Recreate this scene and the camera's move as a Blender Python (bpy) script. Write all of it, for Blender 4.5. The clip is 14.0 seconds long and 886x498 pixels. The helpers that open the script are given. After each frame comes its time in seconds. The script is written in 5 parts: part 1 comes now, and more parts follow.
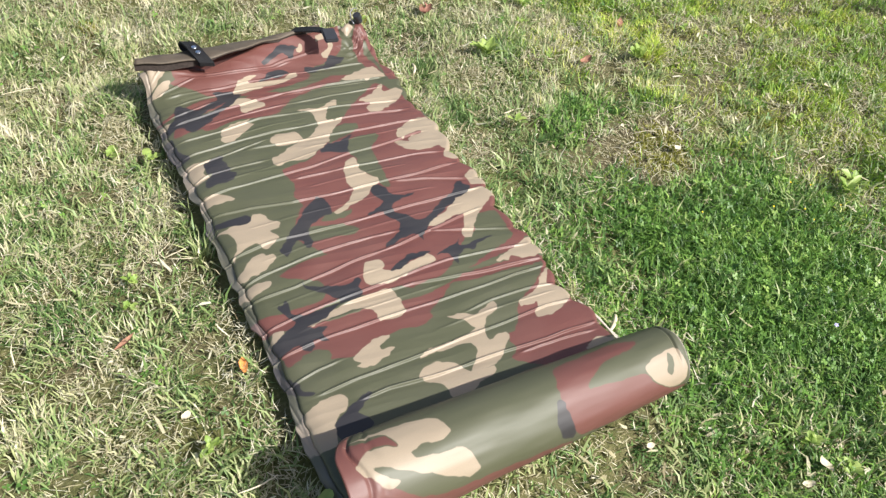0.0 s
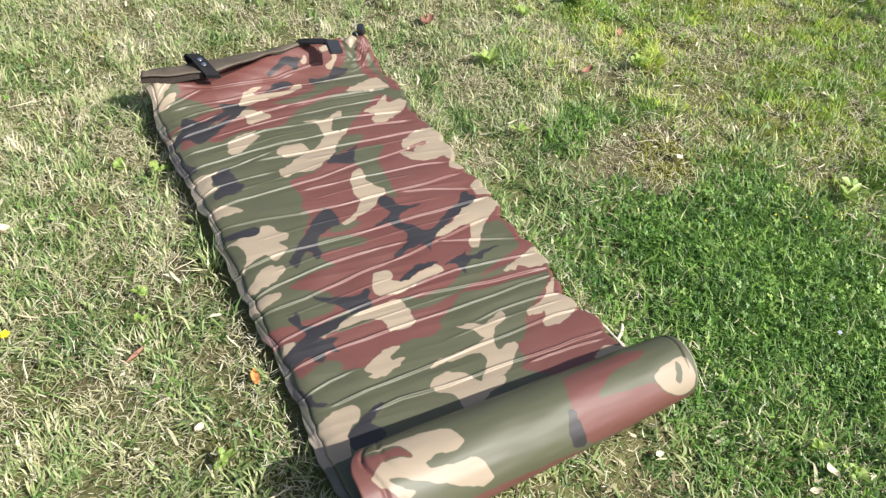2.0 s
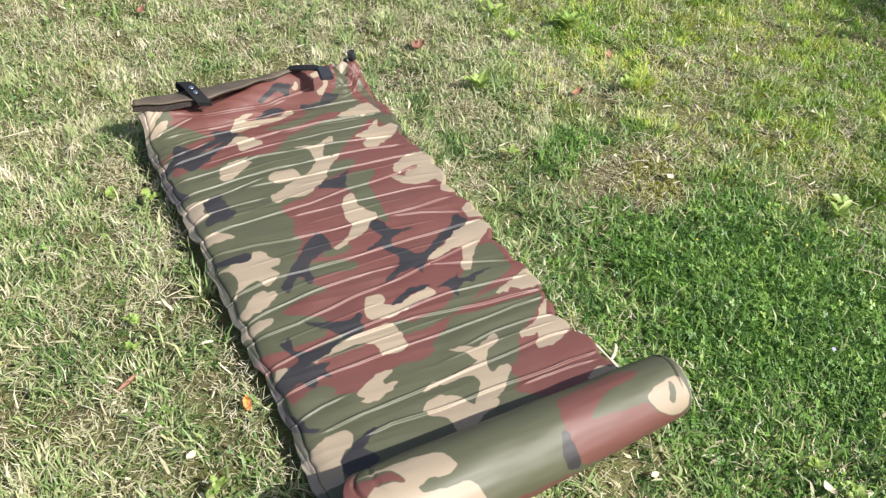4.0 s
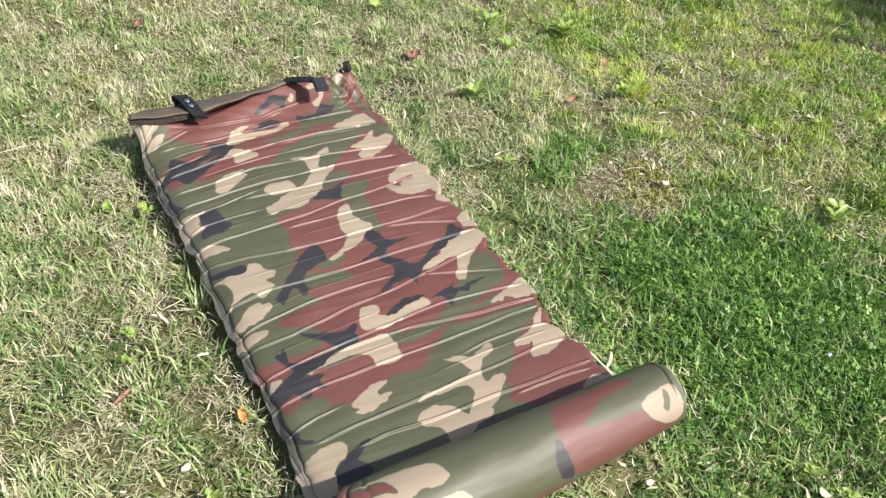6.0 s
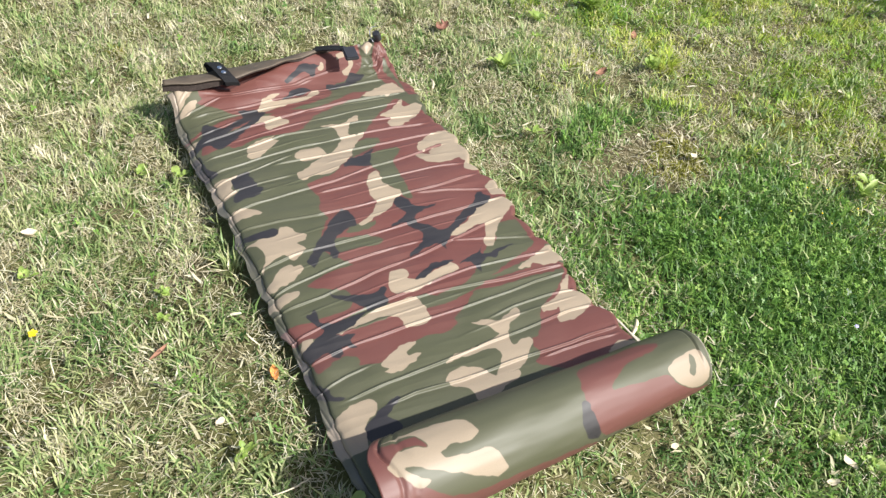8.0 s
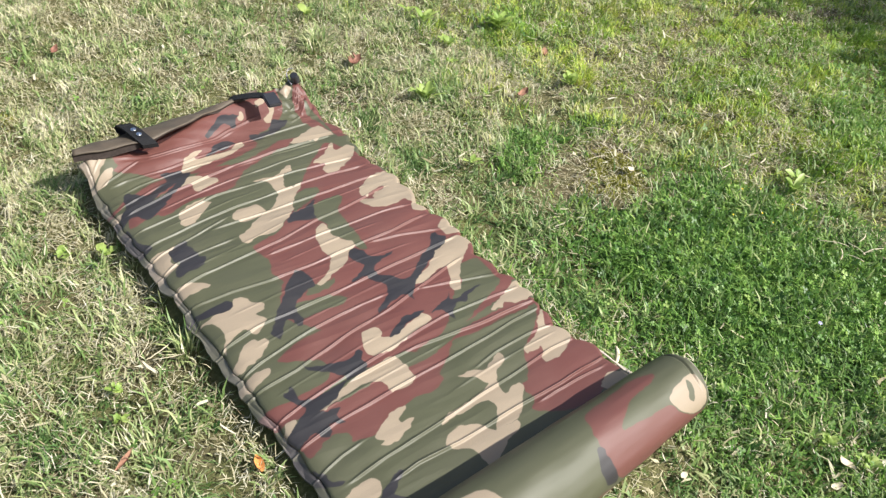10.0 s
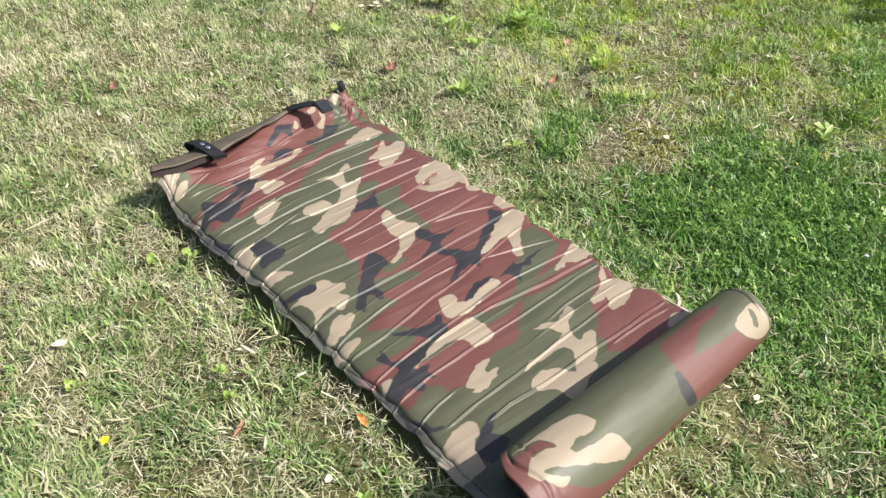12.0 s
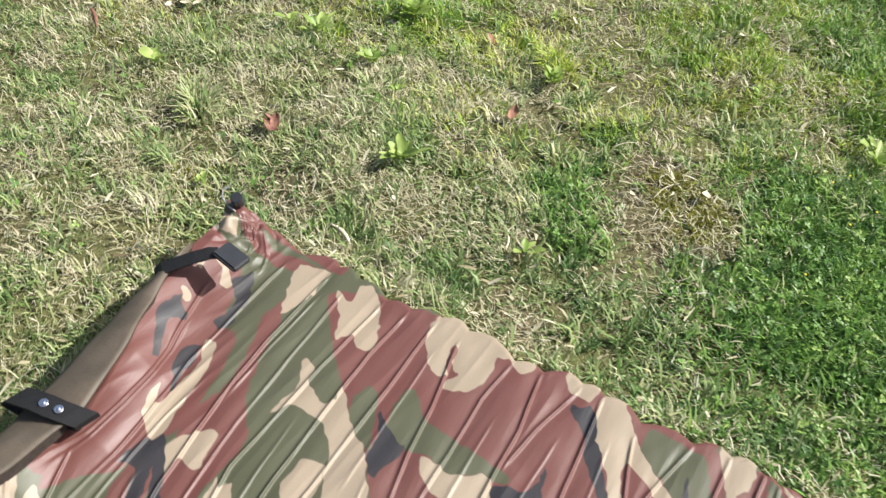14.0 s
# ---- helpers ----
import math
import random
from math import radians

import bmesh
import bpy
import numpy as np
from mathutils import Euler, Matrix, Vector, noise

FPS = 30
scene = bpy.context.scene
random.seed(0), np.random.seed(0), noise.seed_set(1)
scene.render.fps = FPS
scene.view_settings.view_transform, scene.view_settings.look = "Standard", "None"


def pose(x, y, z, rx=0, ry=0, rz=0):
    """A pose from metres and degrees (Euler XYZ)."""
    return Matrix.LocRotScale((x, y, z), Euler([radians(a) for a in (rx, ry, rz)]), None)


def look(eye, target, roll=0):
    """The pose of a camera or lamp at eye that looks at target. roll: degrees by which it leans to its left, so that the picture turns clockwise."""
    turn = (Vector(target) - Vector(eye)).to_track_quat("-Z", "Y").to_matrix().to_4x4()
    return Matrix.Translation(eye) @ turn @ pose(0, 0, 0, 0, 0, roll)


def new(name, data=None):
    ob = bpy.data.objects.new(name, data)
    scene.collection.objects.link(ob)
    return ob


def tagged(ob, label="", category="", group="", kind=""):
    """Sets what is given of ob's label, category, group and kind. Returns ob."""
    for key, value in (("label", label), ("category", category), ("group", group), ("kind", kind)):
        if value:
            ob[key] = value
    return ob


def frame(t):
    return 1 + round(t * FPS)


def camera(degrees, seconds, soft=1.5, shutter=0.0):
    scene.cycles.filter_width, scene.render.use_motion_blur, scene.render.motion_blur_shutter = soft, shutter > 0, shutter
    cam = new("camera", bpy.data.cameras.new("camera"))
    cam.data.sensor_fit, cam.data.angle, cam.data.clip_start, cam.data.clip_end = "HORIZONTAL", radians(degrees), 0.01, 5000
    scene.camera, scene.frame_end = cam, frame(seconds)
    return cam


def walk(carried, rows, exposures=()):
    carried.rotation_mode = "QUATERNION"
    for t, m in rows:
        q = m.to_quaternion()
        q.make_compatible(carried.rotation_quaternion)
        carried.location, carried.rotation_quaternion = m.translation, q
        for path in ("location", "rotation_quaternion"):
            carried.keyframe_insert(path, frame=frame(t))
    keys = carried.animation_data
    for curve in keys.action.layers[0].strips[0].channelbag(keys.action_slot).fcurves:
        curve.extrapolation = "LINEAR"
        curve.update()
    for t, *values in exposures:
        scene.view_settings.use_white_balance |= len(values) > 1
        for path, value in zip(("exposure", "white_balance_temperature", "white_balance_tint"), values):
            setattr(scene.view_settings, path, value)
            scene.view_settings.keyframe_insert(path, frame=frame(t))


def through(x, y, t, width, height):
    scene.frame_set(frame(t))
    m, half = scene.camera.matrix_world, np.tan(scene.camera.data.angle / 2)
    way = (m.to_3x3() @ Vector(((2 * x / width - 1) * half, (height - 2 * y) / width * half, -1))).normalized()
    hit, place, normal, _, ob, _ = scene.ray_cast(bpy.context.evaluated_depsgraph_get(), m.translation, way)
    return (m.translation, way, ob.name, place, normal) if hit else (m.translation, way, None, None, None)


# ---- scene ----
cam = camera(57.2, 14.0, 1.35, 0.12)
PATH = [
    (0, (-0.233, -0.579, 0.948), (0.608, 0.645, -0.392), 10.0),
    (0.5, (-0.245, -0.572, 0.951), (0.619, 0.643, -0.383), 9.9),
    (1, (-0.25, -0.578, 0.947), (0.626, 0.629, -0.385), 9.9),
    (1.5, (-0.247, -0.574, 0.953), (0.618, 0.641, -0.38), 9.7),
    (2, (-0.256, -0.57, 0.957), (0.602, 0.657, -0.37), 10.0),
    (2.5, (-0.257, -0.573, 0.962), (0.599, 0.669, -0.351), 9.2),
    (3, (-0.255, -0.575, 0.959), (0.612, 0.677, -0.337), 9.3),
    (3.5, (-0.252, -0.575, 0.958), (0.621, 0.681, -0.331), 9.2),
    (6, (-0.233, -0.584, 0.968), (0.636, 0.691, -0.304), 8.0),
    (6.5, (-0.239, -0.58, 0.964), (0.624, 0.694, -0.313), 7.8),
    (7, (-0.249, -0.586, 0.958), (0.603, 0.69, -0.324), 8.0),
    (7.5, (-0.259, -0.607, 0.955), (0.574, 0.667, -0.343), 8.4),
    (8, (-0.259, -0.603, 0.955), (0.557, 0.668, -0.356), 7.8),
    (8.5, (-0.239, -0.58, 0.952), (0.563, 0.695, -0.364), 8.2),
    (8.7, (-0.221, -0.563, 0.946), (0.568, 0.714, -0.375), 8.5),
    (10.8, (-0.412, -0.432, 0.945), (0.761, 0.629, -0.278), 6.5),
    (11, (-0.43, -0.463, 0.946), (0.699, 0.658, -0.266), 5.6),
    (11.5, (-0.467, -0.536, 0.944), (0.577, 0.7, -0.232), 2.9),
    (12, (-0.46, -0.519, 0.926), (0.574, 0.692, -0.285), 0.2),
    (12.2, (-0.481, -0.455, 0.912), (0.594, 0.648, -0.285), 4.8),
    (12.5, (-0.417, -0.36, 0.903), (0.808, 0.598, -0.355), 3.9),
    (12.7, (-0.422, -0.269, 0.904), (0.913, 0.456, -0.319), 10.0),
    (13, (-0.377, -0.147, 0.896), (1.022, 0.493, -0.382), 8.4),
    (13.2, (-0.357, -0.068, 0.888), (0.989, 0.545, -0.382), 11.6),
    (13.5, (-0.256, 0.081, 0.838), (1.075, 0.732, -0.505), 10.9),
    (13.7, (-0.219, 0.188, 0.866), (1.051, 0.790, -0.486), 9.8),
    (14, (-0.15, 0.32, 0.854), (1.139, 0.939, -0.544), 5.8),
]
walk(cam, [(t, look(eye, target, roll)) for t, eye, target, roll in PATH])

# ---------------------------------------------------------------- light
SUN = Vector((0.60, -0.85, 1.0)).normalized()          # towards the sun
world = bpy.data.worlds.new("sky")
scene.world = world
world.use_nodes = True
wn = world.node_tree.nodes
sky = wn.new("ShaderNodeTexSky")
sky.sky_type = "NISHITA"
sky.sun_disc = False
sky.dust_density = 3.5
sky.sun_elevation = math.asin(SUN.z)
sky.sun_rotation = math.atan2(SUN.x, SUN.y)
wn["Background"].inputs["Strength"].default_value = 0.10
world.node_tree.links.new(sky.outputs[0], wn["Background"].inputs["Color"])
sun_data = bpy.data.lights.new("sun", "SUN")
sun_data.energy, sun_data.angle, sun_data.color = 5.0, radians(0.53), (1.0, 0.980, 0.945)
sun = new("sun", sun_data)
sun.matrix_world = look(SUN * 20, (0, 0, 0))
scene.view_settings.exposure = 0.67


# ---------------------------------------------------------------- tools
def mesh_of(name, verts, faces, smooth=True):
    me = bpy.data.meshes.new(name)
    me.from_pydata([tuple(v) for v in verts], [], [tuple(f) for f in faces])
    me.validate()
    if smooth:
        me.shade_smooth()
    return me


def part(name, me, material, parent, label=""):
    ob = new(name, me)
    if material:
        me.materials.clear()
        me.materials.append(material)
    ob.parent = parent
    if label:
        tagged(ob, label)
    return ob


def fast_mesh(name, verts, loops, sizes, smooth=False):
    """A large mesh straight from arrays."""
    me = bpy.data.meshes.new(name)
    me.vertices.add(len(verts))
    me.vertices.foreach_set("co", np.ascontiguousarray(verts, dtype=np.float32).ravel())
    me.loops.add(len(loops))
    me.loops.foreach_set("vertex_index", np.ascontiguousarray(loops, dtype=np.int32))
    me.polygons.add(len(sizes))
    starts = np.concatenate(([0], np.cumsum(sizes)[:-1])).astype(np.int32)
    me.polygons.foreach_set("loop_start", starts)
    me.polygons.foreach_set("loop_total", np.ascontiguousarray(sizes, dtype=np.int32))
    me.update(calc_edges=True)
    if smooth:
        me.shade_smooth()
    return me


def put_attr(me, name, values):
    at = me.attributes.new(name, "FLOAT", "POINT")
    at.data.foreach_set("value", np.ascontiguousarray(values, dtype=np.float32))


RNG = np.random.default_rng(7)
LATTICE = RNG.random((256, 256))


def vnoise(x, y, scale, seed=0):
    """Smooth value noise, 0 to 1, with features of that many metres."""
    u, v = np.asarray(x) / scale + 37.3 * seed + 1000, np.asarray(y) / scale + 17.9 * seed + 1000
    i, j = np.floor(u).astype(int), np.floor(v).astype(int)
    f, g = u - i, v - j
    f, g = f * f * (3 - 2 * f), g * g * (3 - 2 * g)
    a, b = LATTICE[i % 256, j % 256], LATTICE[(i + 1) % 256, j % 256]
    c, d = LATTICE[i % 256, (j + 1) % 256], LATTICE[(i + 1) % 256, (j + 1) % 256]
    return (a * (1 - f) + b * f) * (1 - g) + (c * (1 - f) + d * f) * g


def smooth01(a, b, v):
    t = np.clip((np.asarray(v) - a) / (b - a), 0, 1)
    return t * t * (3 - 2 * t)


# ---------------------------------------------------------------- materials
class Mat:
    """A node material with a Principled shader, and short ways to add nodes."""

    def __init__(self, name, rough=0.6, spec=0.5):
        self.m = bpy.data.materials.new(name)
        self.m.use_nodes = True
        self.t = self.m.node_tree
        self.b = self.t.nodes["Principled BSDF"]
        self.b.inputs["Roughness"].default_value = rough
        self.b.inputs["Specular IOR Level"].default_value = spec

    def node(self, kind, **values):
        n = self.t.nodes.new(kind)
        for k, v in values.items():
            n.inputs[k].default_value = v
        return n

    def link(self, a, b):
        self.t.links.new(a, b)

    def coord(self):
        return self.node("ShaderNodeTexCoord").outputs["Object"]

    def noise(self, scale, detail=3.0, rough=0.55):
        n = self.node("ShaderNodeTexNoise", Scale=scale, Detail=detail, Roughness=rough)
        self.link(self.coord(), n.inputs["Vector"])
        return n.outputs["Fac"]

    def attr(self, name):
        n = self.node("ShaderNodeAttribute")
        n.attribute_name = name
        return n.outputs["Fac"]

    def span(self, value, a, b, c=0.0, d=1.0):
        n = self.node("ShaderNodeMapRange")
        self.link(value, n.inputs["Value"])
        for k, v in zip(("From Min", "From Max", "To Min", "To Max"), (a, b, c, d)):
            n.inputs[k].default_value = v
        return n.outputs["Result"]

    def ramp(self, value, *stops):
        n = self.node("ShaderNodeValToRGB")
        e = n.color_ramp.elements
        while len(e) < len(stops):
            e.new(0.5)
        for el, (p, c) in zip(e, stops):
            el.position, el.color = p, (*c, 1)
        self.link(value, n.inputs["Fac"])
        return n.outputs["Color"]

    def mix(self, fac, a, b, how="MIX"):
        n = self.node("ShaderNodeMix")
        n.data_type, n.blend_type = "RGBA", how
        if isinstance(fac, float):
            n.inputs["Factor"].default_value = fac
        else:
            self.link(fac, n.inputs["Factor"])
        for key, v in ((6, a), (7, b)):
            if isinstance(v, tuple):
                n.inputs[key].default_value = (*v, 1)
            else:
                self.link(v, n.inputs[key])
        return n.outputs[2]

    def color(self, c):
        if isinstance(c, tuple):
            self.b.inputs["Base Color"].default_value = (*c, 1)
        else:
            self.link(c, self.b.inputs["Base Color"])

    def bump(self, value, strength, distance):
        n = self.node("ShaderNodeBump", Strength=strength, Distance=distance)
        self.link(value, n.inputs["Height"])
        self.link(n.outputs["Normal"], self.b.inputs["Normal"])


GREEN, BROWN, TAN, BLACK = (0.069, 0.072, 0.040), (0.122, 0.045, 0.037), (0.290, 0.233, 0.166), (0.022, 0.021, 0.024)


def camo_material(name, along, gloss, rough=0.42):
    """Printed coated fabric; its fine wrinkles run along x, stretched by the factor given."""
    k = Mat(name, 0.5, gloss)
    c = GREEN
    for name, col in (("brown_print", BROWN), ("tan_print", TAN), ("black_print", BLACK)):
        c = k.mix(k.span(k.attr(name), -0.0007, 0.0007), c, col)
    worn = k.mix(k.span(k.noise(9.0, 4.0), 0.35, 0.75, 0.0, 0.08), c, (0.20, 0.18, 0.15))
    # greyer than the print: the hem's glancing sheen is mixed into its colour
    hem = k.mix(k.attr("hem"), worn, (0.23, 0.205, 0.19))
    k.color(k.mix(k.span(k.noise(900.0, 2.0), 0.3, 0.7, 0.0, 0.10), hem, (0.02, 0.02, 0.02)))
    flow = k.node("ShaderNodeMapping", Scale=(1.0 / along, 1.0, 1.0))
    k.link(k.coord(), flow.inputs["Vector"])
    wrinkle = k.node("ShaderNodeTexNoise", Scale=75.0, Detail=4.0, Roughness=0.6, Distortion=0.4)
    k.link(flow.outputs["Vector"], wrinkle.inputs["Vector"])
    k.link(k.span(wrinkle.outputs["Fac"], 0.3, 0.7, rough, rough + 0.10), k.b.inputs["Roughness"])
    k.bump(wrinkle.outputs["Fac"], 0.65 / along, 0.004)
    return k.m


def blade_material(name, stops, rough=0.5, through=0.25, spec=0.4):
    """Grass: colour along a ramp by the blade's own tone, with light let through."""
    k = Mat(name, rough, spec)
    c = k.ramp(k.attr("tone"), *stops)
    c = k.mix(k.span(k.noise(55.0, 2.0), 0.35, 0.7, 0.0, 0.22), c, (0.16, 0.15, 0.06))
    k.color(c)
    thin = k.node("ShaderNodeBsdfTranslucent")
    k.link(c, thin.inputs["Color"])
    both = k.node("ShaderNodeMixShader", Fac=through)
    k.link(k.b.outputs[0], both.inputs[1])
    k.link(thin.outputs[0], both.inputs[2])
    k.link(both.outputs[0], k.t.nodes["Material Output"].inputs["Surface"])
    return k.m


def plain(name, color, rough, spec=0.5, vary=0.25, scale=60.0, metal=0.0, bump=0.2):
    k = Mat(name, rough, spec)
    k.b.inputs["Metallic"].default_value = metal
    dark = tuple(v * (1 - vary) for v in color)
    lite = tuple(min(1, v * (1 + vary)) for v in color)
    k.color(k.ramp(k.noise(scale, 4.0), (0.3, dark), (0.7, lite)))
    k.bump(k.noise(scale * 6, 3.0), bump, 0.002)
    return k.m


def soil_material():
    k = Mat("soil_and_thatch", 0.95, 0.15)
    fine = k.ramp(k.noise(160.0, 5.0, 0.7), (0.30, (0.045, 0.034, 0.021)), (0.52, (0.14, 0.112, 0.068)), (0.75, (0.31, 0.255, 0.16)))
    moss = k.ramp(k.noise(220.0, 4.0, 0.7), (0.3, (0.055, 0.060, 0.018)), (0.7, (0.17, 0.17, 0.055)))
    worn = k.mix(k.span(k.noise(7.0, 3.0), 0.42, 0.6), fine, moss)
    sward = k.ramp(k.noise(90.0, 6.0, 0.75), (0.32, (0.040, 0.055, 0.016)), (0.50, (0.115, 0.135, 0.042)), (0.68, (0.24, 0.22, 0.105)))
    sward = k.mix(k.span(k.noise(3.0, 4.0), 0.35, 0.65, 0.0, 0.5), sward, (0.15, 0.135, 0.065))
    c = k.mix(k.attr("worn"), sward, worn)
    k.color(c)
    k.bump(k.noise(240.0, 5.0, 0.7), 0.7, 0.01)
    return k.m


M_CAMO = camo_material("camouflage_fabric", 4.0, 0.37)
M_ROLLED = camo_material("camouflage_fabric_stretched", 18.0, 0.36, 0.47)
M_SOIL = soil_material()
M_GRASS = blade_material("grass_blades", ((0.0, (0.085, 0.175, 0.046)), (0.35, (0.205, 0.310, 0.097)), (0.62, (0.385, 0.425, 0.188)), (0.82, (0.55, 0.525, 0.31)), (1.0, (0.67, 0.62, 0.45))))
M_LUSH = blade_material("lush_leaves", ((0.0, (0.052, 0.140, 0.028)), (0.5, (0.138, 0.290, 0.050)), (0.85, (0.225, 0.395, 0.075)), (1.0, (0.34, 0.49, 0.12))), 0.45, 0.35)
M_STRAW = blade_material("dry_straw", ((0.0, (0.20, 0.155, 0.085)), (0.4, (0.40, 0.355, 0.21)), (0.75, (0.54, 0.50, 0.33)), (1.0, (0.70, 0.66, 0.50))), 0.6, 0.2)
M_FRESH = blade_material("fresh_grass_blades", ((0.0, (0.165, 0.310, 0.030)), (0.35, (0.325, 0.460, 0.048)), (0.62, (0.48, 0.545, 0.090)), (0.82, (0.59, 0.56, 0.20)), (1.0, (0.64, 0.59, 0.38))))
M_MOSS = blade_material("moss_cushions", ((0.0, (0.20, 0.20, 0.040)), (1.0, (0.42, 0.42, 0.10))), 0.8, 0.2, 0.2)
M_WEED = blade_material("weed_leaves", ((0.0, (0.23, 0.36, 0.068)), (1.0, (0.46, 0.57, 0.165))), 0.45, 0.4)
M_DRAB = plain("drab_backing_fabric", (0.084, 0.066, 0.047), 0.6, 0.4, 0.2, 40.0)
M_WEB = plain("black_webbing", (0.012, 0.012, 0.013), 0.7, 0.25, 0.3, 300.0, 0.0, 0.5)
# dark brown that paints the shade below the end flap's lip
M_LIP_SHADE = plain("lip_shade_brown", (0.034, 0.025, 0.021), 0.7, 0.25, 0.3, 200.0, 0.0, 0.4)
M_SEAM = plain("pale_seam_fabric", (0.46, 0.40, 0.33), 0.6, 0.3, 0.2, 120.0)
M_PLASTIC = plain("black_plastic", (0.028, 0.029, 0.033), 0.35, 0.5, 0.15, 40.0, 0.0, 0.05)
M_STEEL = plain("nickel_plated_steel", (0.72, 0.72, 0.74), 0.25, 0.5, 0.1, 200.0, 1.0, 0.05)
M_FOAM = plain("dark_rolled_fabric", (0.030, 0.021, 0.019), 0.9, 0.2, 0.3, 80.0)
M_RUST = plain("rust_brown_leaf", (0.19, 0.088, 0.06), 0.6, 0.3, 0.4, 150.0)
M_ORANGE = plain("orange_wood_chip", (0.62, 0.27, 0.08), 0.6, 0.3, 0.3, 150.0)
M_RUSTY = plain("reddish_bark", (0.26, 0.135, 0.085), 0.7, 0.3, 0.3, 150.0)
M_GREY = plain("pale_grey_plastic", (0.26, 0.26, 0.28), 0.45, 0.5, 0.15, 60.0, 0.0, 0.05)
M_PALE = plain("bleached_leaf", (0.56, 0.49, 0.34), 0.6, 0.3, 0.2, 200.0)
M_YELLOW = plain("yellow_petals", (0.85, 0.66, 0.02), 0.5, 0.3, 0.1, 100.0)
M_VIOLET = plain("violet_petals", (0.62, 0.58, 0.85), 0.5, 0.3, 0.1, 100.0)
M_BARK = plain("grey_bark", (0.12, 0.095, 0.07), 0.9, 0.2, 0.5, 30.0, 0.0, 0.8)

# ---------------------------------------------------------------- ground
MAT_W, MAT_FAR, MAT_NEAR = 0.505, 0.94, -0.11


def on_mat(x, y, grow=0.0):
    """1 where the mat or its roll lies on the lawn."""
    a = (x > -0.006 - grow) & (x < MAT_W + 0.004 + grow) & (y > MAT_NEAR - 0.02 - grow) & (y < 0.925 + 0.09 * x + grow)
    b = (x > 0.0 - grow) & (x < 0.545 + grow) & (y > -0.132 - grow) & (y < -0.05 + grow)
    return a | b


BARE = ((0.93, 0.43, 0.105), (1.00, 0.49, 0.06), (-0.28, 0.27, 0.05), (-0.21, 0.70, 0.05), (-0.10, 0.60, 0.035), (1.02, 0.77, 0.04), (-0.12, 0.10, 0.05), (-0.36, 0.25, 0.05), (1.20, 0.30, 0.04), (1.20, -0.04, 0.03), (0.71, 0.60, 0.03), (0.70, 1.47, 0.04), (0.56, 1.11, 0.05))


def lush(x, y):
    """How far the clover patch covers the ground, 0 to 1."""
    wob = 0.40 * (vnoise(x, y, 0.16, 3) - 0.5) + 0.45 * (vnoise(x, y, 0.045, 4) - 0.5)
    d = np.hypot((x - 0.97) / 0.25, (y - 0.03) / 0.26) + 1.3 * wob
    e = np.hypot((x - 0.87) / 0.11, (y - 0.57) / 0.08) + 1.6 * wob
    f = np.hypot((x - 1.86) / 0.28, (y + 0.03) / 0.48) + 1.5 * wob
    g = np.hypot((x - 1.27) / 0.10, (y - 1.12) / 0.10) + wob
    worn = np.ones_like(d)
    for cx, cy, r in BARE[:3]:
        worn = worn * smooth01(0.8, 1.5, np.hypot(x - cx, y - cy) / r + wob)
    h = smooth01(0.47, 0.56, x) * smooth01(0.42, 0.10, y + 0.3 * wob) * smooth01(1.30, 0.95, x)
    return worn * np.clip(np.maximum.reduce([0.34 * smooth01(1.45, 0.85, d) + 0.58 * smooth01(1.05, 0.50, d), 0.26 * smooth01(1.3, 0.6, e), 0.48 * smooth01(1.3, 0.6, f), 0.3 * smooth01(1.3, 0.6, g), 0.16 * h]), 0, 1)


def bare(x, y):
    """Worn spots in the lawn, 0 to 1."""
    out = np.zeros_like(np.asarray(x, dtype=float))
    wob = 0.9 * (vnoise(x, y, 0.045, 5) - 0.5)
    for i, (cx, cy, r) in enumerate(BARE):
        out = np.maximum(out, (1.0 if i < 2 else 0.48) * smooth01(1.35, 0.6, np.hypot(x - cx, (y - cy)) / r + wob))
    return np.maximum(out, 0.42 * smooth01(0.60, 0.78, vnoise(x, y, 0.10, 6)) * (1 - 0.6 * smooth01(0.45, 0.6, x) * smooth01(0.3, 0.0, y)))


def ground_z(x, y):
    out = smooth01(-0.02, 0.03, np.maximum.reduce([-x, x - 0.53, -0.16 - y, y - 0.93]))
    rough = -0.019 + 0.030 * (vnoise(x, y, 0.45, 1) - 0.5) + 0.012 * (vnoise(x, y, 0.11, 2) - 0.5)
    hollow = -0.022 * smooth01(0.93, 0.99, y - 0.06 * x) * smooth01(1.16, 1.02, y) * smooth01(-0.14, -0.04, x) * smooth01(0.60, 0.50, x)
    return -0.002 + out * (rough + hollow) * smooth01(60, 3, np.hypot(x, y))


def build_ground():
    s = np.linspace(-1, 1, 281)
    axis = np.sign(s) * (2.2 * np.abs(s) + 900 * np.abs(s) ** 14)
    gx, gy = np.meshgrid(axis + 0.5, axis + 0.6, indexing="xy")
    z = ground_z(gx, gy)
    n = len(axis)
    i = np.arange(n - 1)
    a = (i[None, :] + n * i[:, None]).ravel()
    loops = np.stack([a, a + 1, a + 1 + n, a + n], 1).ravel()
    me = fast_mesh("ground", np.stack([gx.ravel(), gy.ravel(), z.ravel()], 1), loops, np.full(len(a), 4), True)
    put_attr(me, "worn", np.clip(0.25 + bare(gx.ravel(), gy.ravel()), 0, 1) * smooth01(4.0, 2.0, np.hypot(gx.ravel() - 0.9, gy.ravel() - 0.8)))
    me.materials.append(M_SOIL)
    tagged(new("ground", me), "uneven lawn soil with brown thatch and moss", "ground", kind="structure")


build_ground()


